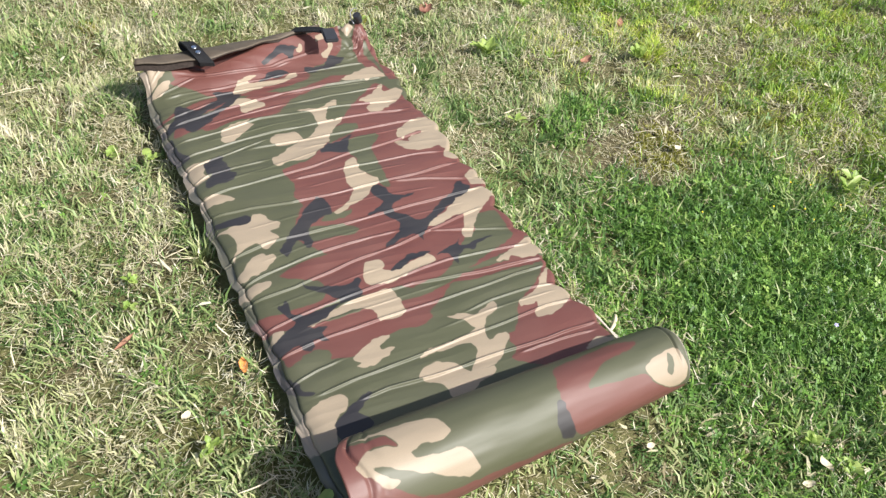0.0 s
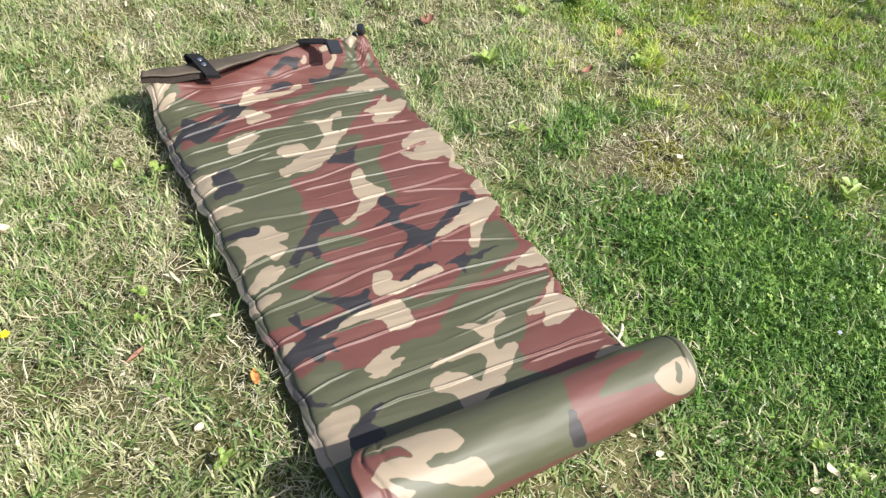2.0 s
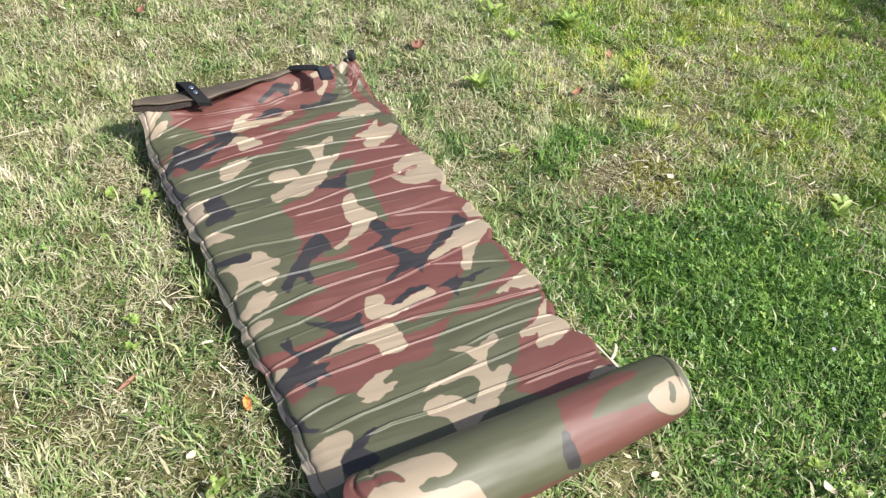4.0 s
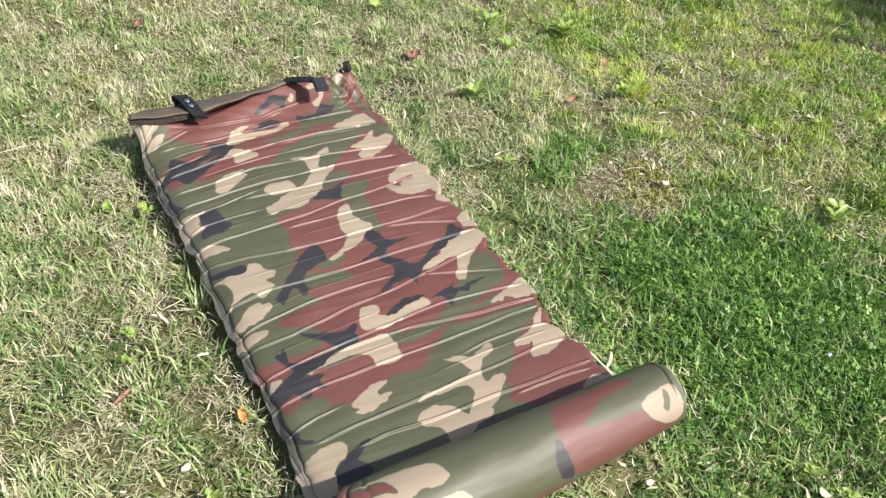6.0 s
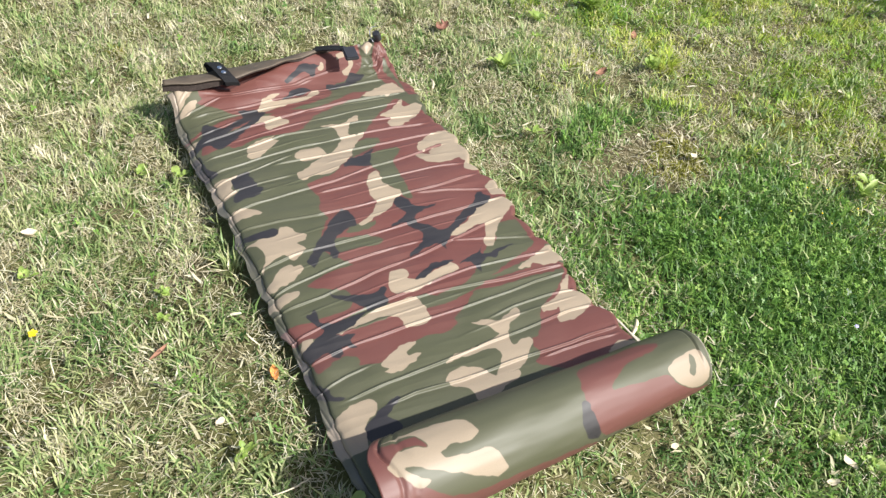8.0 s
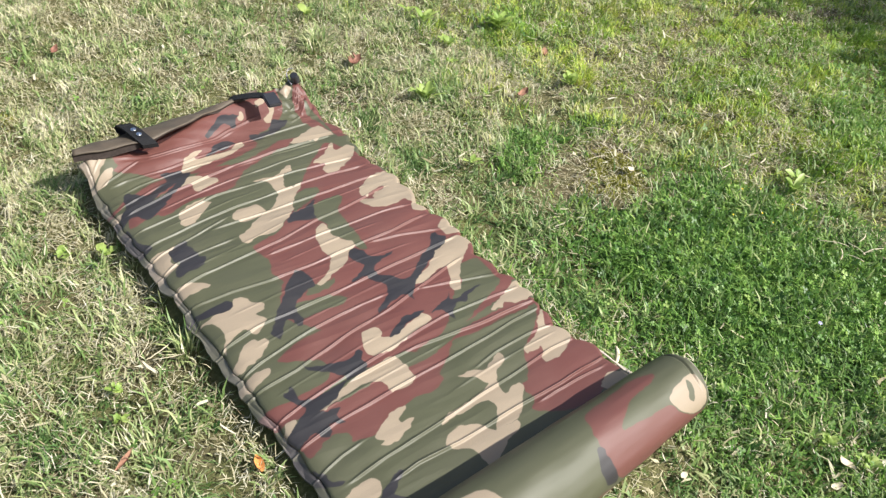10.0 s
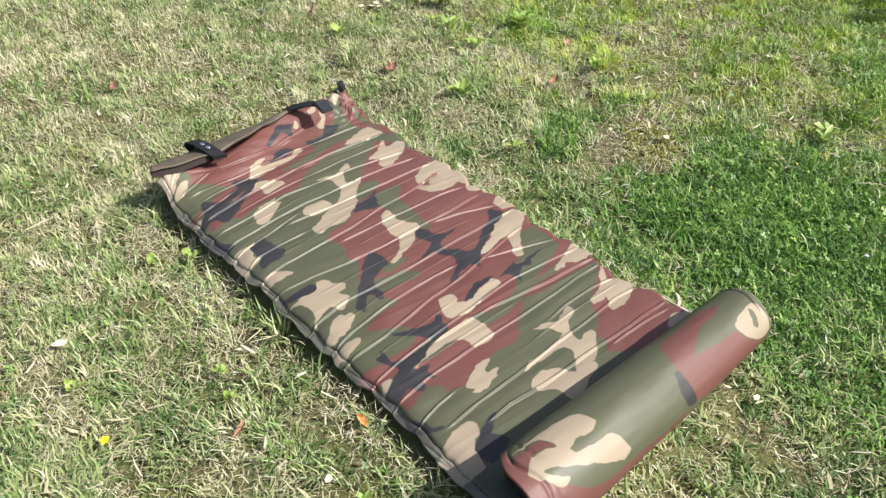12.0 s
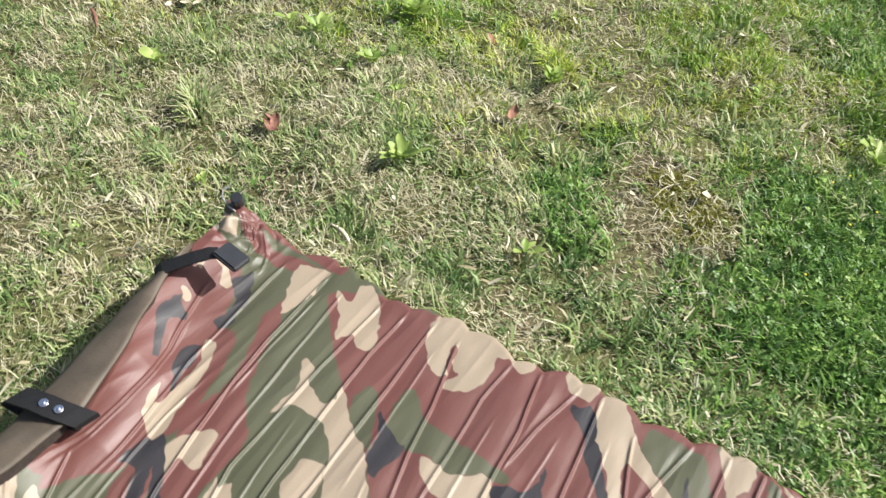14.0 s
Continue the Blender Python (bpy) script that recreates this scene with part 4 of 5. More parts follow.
def build_roll():
    x0, x1 = 0.002, 0.547
    xs = np.concatenate([np.linspace(x0, x0 + 0.03, 14)[:-1], np.linspace(x0 + 0.03, x1 - 0.03, 120), np.linspace(x1 - 0.03, x1, 22)[1:]])
    na = 200
    ang = np.linspace(-1.10 * math.pi, 0.98 * math.pi, na)            # from the top, positive towards the near side
    xx, aa = np.meshgrid(xs, ang)
    xx, aa = xx.ravel(), aa.ravel()
    cy, r = roll_axis(xx)
    ru = r - 0.004 * smooth01(-0.6 * math.pi, -1.1 * math.pi, aa)
    inn = x1 - xx
    ru = ru - 0.010 * np.clip(1 - inn / 0.013, 0, 1) ** 2.2 - 0.0065 * smooth01(-1.6, -0.9, aa) * smooth01(1.1, 0.3, aa) * np.exp(-((inn - 0.019 - 0.004 * np.sin(aa * 2 + 0.5)) / 0.0019) ** 2) * (0.20 + 0.80 * vnoise(aa * 0.058, xx * 0, 0.035, 39))
    left = xx - x0
    ru = ru - 0.0070 * (0.15 + 0.85 * vnoise(aa * 0.058, xx * 0, 0.025, 48)) * np.exp(-((left - 0.020 - 0.007 * np.sin(aa * 3)) / 0.0024) ** 2) - 0.0030 * np.exp(-((left - 0.036 - 0.010 * np.sin(aa * 2 + 1)) / 0.002) ** 2) * smooth01(0.2, 0.7, vnoise(aa * 0.058, xx * 0, 0.03, 35))
    ru = ru + 0.0016 * (vnoise(xx, aa * 0.058, 0.05, 30) - 0.5) + 0.0038 * (vnoise(xx * 0.10, aa * 0.058, 0.036, 31) - 0.5) + 0.0006 * (vnoise(xx * 0.2, aa * 0.058, 0.009, 34) - 0.5)
    xx = xx - 0.007 * np.clip(1 - left / 0.10, 0, 1) + 0.045 * np.clip(1 - left / 0.14, 0, 1) * smooth01(-0.05, -1.5, aa)
    yy = cy - ru * np.sin(aa)
    zz = r + ru * np.cos(aa) + 0.001
    f = print_fields(x0 + left, aa * 0.058, ROLL_PRINT)
    n = len(xs)
    a = (np.arange(n - 1)[None, :] + n * np.arange(na - 1)[:, None]).ravel()
    outer = np.stack([xx, yy, zz], 1)
    ri = ru - 0.004
    inner = np.stack([xx, cy - ri * np.sin(aa), r + ri * np.cos(aa) + 0.001], 1)
    m = len(outer)
    quads = [np.stack([a, a + n, a + 1 + n, a + 1], 1), np.stack([a, a + 1, a + 1 + n, a + n], 1) + m]
    rim = np.concatenate([np.arange(n), n * np.arange(1, na) + n - 1, n * (na - 1) + np.arange(n - 2, -1, -1), n * np.arange(na - 2, 0, -1)])
    nxt = np.roll(rim, -1)
    quads.append(np.stack([rim, nxt, nxt + m, rim + m], 1))
    q = np.concatenate(quads)
    me = fast_mesh("outer_turn", np.concatenate([outer, inner]), q.ravel(), np.full(len(q), 4), True)
    for c in ORDER:
        put_attr(me, c + "_print", np.tile(f[c], 2))
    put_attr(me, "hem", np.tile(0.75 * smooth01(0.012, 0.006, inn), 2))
    part("outer_turn", me, M_ROLLED, mat, "smooth camouflage outer turn of the roll")
    # inner turns, a spiral sheet that shows at both ends
    turns, per = 3.4, 60
    k = int(turns * per)
    th = np.linspace(0, turns * 2 * math.pi, k)
    verts, faces = [], []
    for ex in (x0 + 0.034, x1 - 0.016):
        cyv, rv = roll_axis(ex)
        rad = (rv - 0.0075) - (rv - 0.016) * th / th[-1]
        for off in (0.0, -0.0078):
            for t, q0 in zip(th, rad + off * np.linspace(1, 0.6, k)):
                verts.append((ex + 0.004 * math.sin(t * 1.7), cyv - q0 * math.sin(t + 2.9), rv + q0 * math.cos(t + 2.9)))
    for s in range(k - 1):
        o0, i0, o1, i1 = s, k + s, 2 * k + s, 3 * k + s
        faces += [(o0, o0 + 1, i0 + 1, i0), (o1, i1, i1 + 1, o1 + 1), (o0, o1, o1 + 1, o0 + 1), (i0, i0 + 1, i1 + 1, i1)]
    part("spiral_core", mesh_of("spiral_core", verts, faces), M_FOAM, mat, "dark rolled inner layers")


build_roll()


def ribbon(points, width_dirs, thick, bevel=True):
    """A strap: centre points with half-width vectors, given a thickness."""
    verts, faces = [], []
    pts = [Vector(p) for p in points]
    for i, p in enumerate(pts):
        a, b = pts[max(i - 1, 0)], pts[min(i + 1, len(pts) - 1)]
        w = Vector(width_dirs[i] if isinstance(width_dirs, list) else width_dirs)
        nrm = (b - a).cross(w).normalized() * (thick / 2)
        verts += [p - w + nrm * 0.4, p - w * 0.96 + nrm, p + w * 0.96 + nrm, p + w + nrm * 0.4, p + w - nrm * 0.4, p + w * 0.96 - nrm, p - w * 0.96 - nrm, p - w - nrm * 0.4]
    m = len(pts)
    for i in range(m - 1):
        for c in range(8):
            d = (c + 1) % 8
            faces.append((8 * i + c, 8 * i + d, 8 * i + 8 + d, 8 * i + 8 + c))
    faces += [tuple(range(7, -1, -1)), tuple(range(8 * m - 8, 8 * m))]
    return mesh_of("strap", verts, faces, False)


def build_seam_tab():
    """Pale turned-out seam of the long edge, just before the roll."""
    line = ((0.499, 0.078, 0.026), (0.507, 0.060, 0.022), (0.513, 0.040, 0.020), (0.517, 0.018, 0.017), (0.521, -0.004, 0.015), (0.524, -0.026, 0.014))
    wide = [(0.001, 0.0005, -0.001), (0.0028, 0.001, -0.002), (0.0044, 0.0012, -0.003), (0.0036, 0.001, -0.003), (0.0055, 0.0015, -0.003), (0.0060, 0.0015, -0.002)]
    part("seam_tab", ribbon(line, wide, 0.0016), M_SEAM, mat, "pale turned-out seam edge")


build_seam_tab()


def build_end_band():
    """The drab end of the underside, folded up and over along the far edge."""
    n, k = 60, 9
    stops = (-0.014, 0.03, 0.115, 0.172, 0.222, 0.268, 0.33, 0.385)
    fold_y, fold_z = (0.908, 0.922, 0.926, 0.936, 0.949, 0.953, 0.953, 0.950), (0.077, 0.073, 0.074, 0.068, 0.063, 0.066, 0.072, 0.074)
    lip_y, lip_z = (0.886, 0.874, 0.864, 0.877, 0.893, 0.915, 0.938, 0.946), (0.080, 0.081, 0.086, 0.086, 0.084, 0.078, 0.075, 0.075)
    verts, faces = [], []
    for layer in (0.0, -0.0022):
        for i in range(n):
            s = i / (n - 1)
            x = stops[0] + s * (stops[-1] - stops[0])
            ay, az, by, bz = (float(np.interp(x, stops, v)) for v in (lip_y, lip_z, fold_y, fold_z))
            for j in range(k):
                t = j / (k - 1)
                z = az + (bz - az) * t + 0.005 * math.sin(math.pi * t) + 0.0014 * math.sin(s * 31 + 5 * t) + 0.0018 * math.sin(s * 13 + 2 * t)
                verts.append((x + 0.006 * t, ay + (by - ay) * t, z + layer))
    m = n * k
    for i in range(n - 1):
        for j in range(k - 1):
            a = i * k + j
            faces += [(a, a + k, a + k + 1, a + 1), (m + a, m + a + 1, m + a + k + 1, m + a + k)]
    for i in range(n - 1):
        a = i * k
        faces += [(a, m + a, m + a + k, a + k), (a + k - 1, a + 2 * k - 1, m + a + 2 * k - 1, m + a + k - 1)]
    for j in range(k - 1):
        faces += [(j, j + 1, m + j + 1, m + j), (m - k + j, 2 * m - k + j, 2 * m - k + j + 1, m - k + j + 1)]
    band = part("end_flap", mesh_of("end_flap", verts, faces), M_DRAB, mat, "drab brown end flap folded up and over")
    # dark strip hung from the lip as its painted shade, deep at the corner and by the buckle, narrow between
    pts, dirs = [], []
    for i in range(n):
        v = verts[i * k]
        half = float(np.interp(v[0], (-0.014, 0.02, 0.09, 0.14, 0.25, 0.30, 0.385), (0.0075, 0.009, 0.008, 0.0018, 0.0018, 0.005, 0.006)))
        pts.append((v[0], v[1] + 0.002 + 0.3 * half, v[2] - half - 0.001))
        dirs.append((0, 0.3 * half, half))
    part("lip_shade", ribbon(pts, dirs, 0.003), M_LIP_SHADE, band, "dark brown strip standing in for shade under the flap lip")


build_end_band()


def disc(center, axis, radius, height, seg=20, dome=0.3):
    """A small domed disc with a rounded rim."""
    ax = Vector(axis).normalized()
    rot = ax.to_track_quat("Z", "Y").to_matrix()
    verts, faces = [], []
    prof = ((1.0, 0.0), (1.0, 0.55), (0.9, 0.9), (0.62, 0.78), (0.5, 0.7), (0.32, 1.0 + dome), (0.0, 1.0 + dome))
    for rr, hh in prof:
        for i in range(seg):
            a = 2 * math.pi * i / seg
            verts.append(Vector(center) + rot @ Vector((radius * rr * math.cos(a), radius * rr * math.sin(a), height * hh)))
    for j in range(len(prof) - 1):
        for i in range(seg):
            k = (i + 1) % seg
            faces.append((j * seg + i, j * seg + k, (j + 1) * seg + k, (j + 1) * seg + i))
    faces.append(tuple(range(seg - 1, -1, -1)))
    return mesh_of("disc", verts, faces)


def build_snap_strap():
    """A looped black strap with two press studs, round the end flap."""
    line = ((0.106, 0.905, 0.066), (0.113, 0.872, 0.071), (0.1175, 0.852, 0.077), (0.1165, 0.852, 0.083), (0.110, 0.868, 0.0895), (0.106, 0.885, 0.0915), (0.104, 0.902, 0.0915),
            (0.101, 0.920, 0.0895), (0.099, 0.936, 0.0855), (0.098, 0.943, 0.078), (0.100, 0.941, 0.070), (0.103, 0.928, 0.063))
    strap = part("snap_strap", ribbon(line, (0.0138, -0.0035, 0.0), 0.0032), M_WEB, mat, "looped black strap with press studs")
    for p in ((0.1075, 0.879, 0.0930), (0.1045, 0.898, 0.0936)):
        part("press_stud", disc(p, (0.0, -0.10, 1.0), 0.0052, 0.0018), M_STEEL, strap, "shiny nickel press stud")


build_snap_strap()


def build_buckle():
    """Black side-release buckle half on a short webbing by the valve."""
    web = ((0.326, 0.956, 0.056), (0.327, 0.957, 0.066), (0.333, 0.950, 0.075), (0.346, 0.936, 0.082), (0.362, 0.919, 0.089), (0.376, 0.905, 0.093), (0.382, 0.894, 0.094))
    strap = part("buckle_strap", ribbon(web, (0.0065, 0.0085, 0.0), 0.003), M_WEB, mat, "short black webbing loop")
    bm = bmesh.new()
    bmesh.ops.create_cube(bm, size=1.0)
    bmesh.ops.scale(bm, vec=(0.040, 0.029, 0.009), verts=bm.verts)
    bmesh.ops.bevel(bm, geom=bm.edges[:], offset=0.0022, segments=2, affect="EDGES")
    for v in bm.verts:                                     # waisted sides and a fork at the mouth
        v.co.y *= 1 - 0.30 * math.exp(-((v.co.x + 0.004) / 0.008) ** 2)
    bmesh.ops.transform(bm, matrix=pose(0.385, 0.877, 0.094, 0, 10, -96), verts=bm.verts)
    me = bpy.data.meshes.new("buckle")
    bm.to_mesh(me)
    bm.free()
    part("buckle", me, M_PLASTIC, mat, "black plastic buckle")
    return strap


build_buckle()


def build_valve():
    bm = bmesh.new()
    for rad, rad2, depth, at in ((0.0075, 0.0075, 0.012, 0.000), (0.0092, 0.0084, 0.013, 0.011)):
        bmesh.ops.create_cone(bm, cap_ends=True, segments=20, radius1=rad, radius2=rad2, depth=depth, matrix=pose(0, 0, at))
    bmesh.ops.bevel(bm, geom=[e for e in bm.edges if e.calc_face_angle(0) > 0.6], offset=0.0012, segments=2, affect="EDGES")
    bmesh.ops.transform(bm, matrix=pose(0.483, 0.948, 0.082, 12, -28, 0), verts=bm.verts)
    me = bpy.data.meshes.new("valve")
    bm.to_mesh(me)
    bm.free()
    valve = part("valve", me, M_PLASTIC, mat, "black screw valve at the raised corner")
    loop = ((0.470, 0.944, 0.076), (0.466, 0.952, 0.084), (0.468, 0.963, 0.093), (0.476, 0.968, 0.100), (0.484, 0.962, 0.103))
    part("tether", ribbon(loop, (0.0011, 0.0007, 0.0), 0.0012), M_GREY, valve, "pale grey cap tether")


build_valve()


# ---------------------------------------------------------------- small things on the lawn
def leaf_mesh(length, width, curl, cup, seed, nx=7, ny=5, taper=1.0):
    """One leaf: a cupped oval with a bent midrib and an uneven edge, closed with a little thickness."""
    rnd = random.Random(seed)
    ph = [rnd.uniform(0, 6.28) for _ in range(3)]
    verts, faces = [], []
    for side in (0.0, -0.0006):
        for i in range(nx):
            s = i / (nx - 1)
            w = width / 2 * (math.sin(math.pi * min(1, 0.04 + 0.96 * s ** taper)) ** 0.7 + 0.02) * (1 + 0.12 * math.sin(9 * s + ph[0]))
            for j in range(ny):
                t = 2 * j / (ny - 1) - 1
                x = length * (s - 0.5)
                z = curl * length * (s - 0.45) ** 2 * 2 + cup * w * t * t + 0.06 * width * math.sin(5 * s + 3 * t + ph[1])
                verts.append((x, w * t + 0.05 * length * math.sin(3 * s + ph[2]), z + side))
    m = nx * ny
    for i in range(nx - 1):
        for j in range(ny - 1):
            a = i * ny + j
            faces += [(a, a + ny, a + ny + 1, a + 1), (m + a, m + a + 1, m + a + ny + 1, m + a + ny)]
    return mesh_of("leaf", verts, faces)


def lay(name, me, material, x, y, up, turn, label, category, group="", tilt=(0, 0)):
    ob = new(name, me)
    me.materials.append(material)
    ob.matrix_world = pose(x, y, float(ground_z(np.array([x]), np.array([y]))[0]) + up, tilt[0], tilt[1], turn)
    return tagged(ob, label, category, group)


def straw_mesh(length, width, bend, seed):
    rnd = random.Random(seed)
    verts, faces = [], []
    n = 9
    for i in range(n):
        s = i / (n - 1)
        w = width / 2 * (0.45 + 0.55 * math.sin(math.pi * (0.1 + 0.85 * s)))
        y = bend * length * (s - 0.5) ** 2
        z = 0.05 * length * math.sin(3 * s + rnd.random())
        for a in range(5):
            q = 2 * math.pi * a / 5
            verts.append((length * (s - 0.5), y + w * math.cos(q), z + 0.45 * w * math.sin(q)))
    for i in range(n - 1):
        for a in range(5):
            b = (a + 1) % 5
            faces.append((5 * i + a, 5 * i + b, 5 * i + 5 + b, 5 * i + 5 + a))
    faces += [tuple(range(4, -1, -1)), tuple(range(5 * n - 5, 5 * n))]
    return mesh_of("straw", verts, faces)


def dead_leaves():
    for x, y, size, turn, seed in ((0.742, 1.096, 0.034, 20, 1), (0.722, 1.090, 0.030, 100, 2), (0.735, 1.112, 0.030, 160, 6), (0.728, 1.102, 0.026, 60, 7), (0.748, 1.108, 0.028, 130, 8), (1.237, 0.925, 0.036, 60, 3), (1.009, 0.766, 0.034, 10, 4), (0.134, 1.480, 0.030, 40, 5)):
        lay("dead_leaf", leaf_mesh(size, size * 0.5, 0.5, 0.55, seed), M_RUSTY if seed in (3, 4) else M_RUST, x, y, 0.018 + 0.002 * (seed % 3), turn, "curled rust-brown dead leaf lying on the grass", "leaf", "dead leaves", (12, -14))
    lay("wood_chip", leaf_mesh(0.034, 0.013, 0.1, 0.7, 9, taper=0.6), M_ORANGE, -0.031, 0.166, 0.016, 82, "small orange-brown curled bark chip beside the mat", "bark chip", "", (14, 6))
    lay("bark_strip", leaf_mesh(0.040, 0.008, 0.12, 0.6, 10), M_RUSTY, -0.174, 0.276, 0.018, 33, "thin reddish bark strip lying on dry grass", "bark strip")
    lay("dead_stick", straw_mesh(0.085, 0.009, 0.15, 8), M_RUST, 0.830, 1.615, 0.020, 55, "short reddish-brown dead stick lying in the grass", "stick")
    for x, y, size, turn, seed in ((0.990, 0.393, 0.024, 20, 11), (0.690, -0.312, 0.028, 70, 12), (0.640, -0.325, 0.02, 150, 13), (-0.128, 0.110, 0.017, 30, 14),
                                   (0.92, 0.50, 0.014, 40, 15), (-0.310, 0.630, 0.026, 10, 16), (1.478, -0.17, 0.030, 30, 17), (1.46, -0.14, 0.026, 100, 18), (1.470, -0.155, 0.022, 160, 21), (1.450, -0.160, 0.024, 70, 22), (1.490, -0.145, 0.020, 120, 23), (1.440, -0.135, 0.022, 10, 24), (1.008, 1.531, 0.030, 30, 25), (0.985, 1.520, 0.026, 120, 26), (1.030, 1.545, 0.028, 80, 27), (0.96, 1.545, 0.022, 10, 28), (1.00, 1.50, 0.024, 150, 29), (1.05, 1.52, 0.020, 60, 30), (1.55, 0.48, 0.022, 60, 19), (0.452, -0.185, 0.016, 0, 20)):
        lay("pale_leaf", leaf_mesh(size, size * 0.6, 0.3, 0.3, seed), M_PALE, x, y, 0.020, turn, "small bleached leaf scrap on the lawn", "leaf", "pale leaf scraps", (8, 10))


dead_leaves()


def straws():
    for x, y, length, width, turn, seed in ((0.580, 0.842, 0.055, 0.0075, 66, 31), (0.548, 0.030, 0.050, 0.008, 40, 32), (0.810, 0.985, 0.045, 0.005, 160, 33), (1.03, 1.22, 0.05, 0.006, 60, 34),
                                            (0.58, 1.365, 0.045, 0.007, 40, 35), (-0.075, -0.035, 0.060, 0.005, 10, 36), (-0.055, 0.43, 0.055, 0.004, 25, 37), (-0.07, 0.45, 0.045, 0.003, 50, 38), (-0.05, 0.41, 0.05, 0.003, -10, 39),
                                            (1.155, 0.60, 0.06, 0.004, 150, 40), (1.05, 0.56, 0.05, 0.004, 130, 41), (0.95, 0.46, 0.05, 0.004, 160, 42), (1.17, 0.00, 0.060, 0.004, 120, 43), (1.15, -0.03, 0.050, 0.005, 30, 44), (1.19, -0.04, 0.045, 0.004, 75, 210), (1.21, -0.06, 0.050, 0.005, 160, 211), (1.16, -0.05, 0.040, 0.004, 100, 212), (1.23, -0.03, 0.045, 0.005, 10, 213),
                                            (0.70, 0.62, 0.035, 0.008, 20, 45), (1.20, 0.29, 0.05, 0.006, 10, 46), (0.14, -0.23, 0.06, 0.006, 20, 47), (-0.30, 1.05, 0.06, 0.005, 100, 48), (-0.22, 0.98, 0.07, 0.005, 20, 49),
                                            (1.02, 0.50, 0.04, 0.004, 30, 201), (0.98, 0.55, 0.035, 0.004, 70, 202), (1.10, 0.52, 0.045, 0.005, 20, 203), (1.30, 0.26, 0.04, 0.007, 15, 204), (1.27, 0.24, 0.035, 0.005, 60, 205), (1.36, 0.66, 0.04, 0.005, 110, 206), (0.62, 1.28, 0.05, 0.005, 130, 207), (0.80, 1.20, 0.04, 0.004, 80, 208), (0.893, 1.004, 0.04, 0.006, 110, 209)):
        lay("dry_stalk", straw_mesh(length, width if seed < 33 else 0.55 * width, 0.25, seed), M_PALE, x, y, 0.024, turn, "bleached dry stalk lying across the lawn", "stalk", "dry stalks", (0, 5))


straws()


def weed(x, y, leaves, length, width, rise, seed, label, mat_leaf=None):
    """A loose rosette of unequal arched leaves, the inner ones upright."""
    rnd = random.Random(seed)
    base = tagged(new("weed_plant"), label, "weed", "rosette weeds")
    base.matrix_world = pose(x, y, float(ground_z(np.array([x]), np.array([y]))[0]))
    if length < 0.03:
        leaves, length, width = 2 * leaves, 0.85 * length, 0.75 * width
    for i in range(leaves):
        a = i * 2.399 + rnd.uniform(-0.6, 0.6)
        age = i / leaves
        ln = length * rnd.uniform(0.45, 1.0) * (1.0 - 0.25 * age)
        wd = width * rnd.uniform(0.6, 1.15)
        up = min(1.4, rise * rnd.uniform(0.85, 1.25) + 0.6 * age)
        twist = rnd.uniform(-0.6, 0.6)
        ox, oy = rnd.uniform(-0.008, 0.008), rnd.uniform(-0.008, 0.008)
        verts, faces = [], []
        nx, ny = 8, 5
        for s in range(nx):
            q = s / (nx - 1)
            d = ln * (q * math.cos(up) + 0.15 * q * q)
            z = ln * (q * math.sin(up) - 0.26 * q * q * math.sin(up)) + 0.020
            w = wd / 2 * (0.14 + 0.86 * math.sin(math.pi * min(0.97, 0.06 + 0.92 * q ** 1.4))) * (1 + 0.15 * math.sin(14 * q + seed))
            for t in range(ny):
                o = 2 * t / (ny - 1) - 1
                verts.append((ox + d * math.cos(a) - w * o * math.sin(a), oy + d * math.sin(a) + w * o * math.cos(a), z + 0.35 * w * abs(o) + twist * w * o * q + 0.07 * w * math.sin(9 * q + 5 * o)))
        for s in range(nx - 1):
            for t in range(ny - 1):
                k = s * ny + t
                faces.append((k, k + ny, k + ny + 1, k + 1))
        me = mesh_of("leaf", verts, faces)
        put_attr(me, "tone", np.full(len(verts), rnd.random()))
        part("leaf", me, mat_leaf or M_WEED, base)
    return base


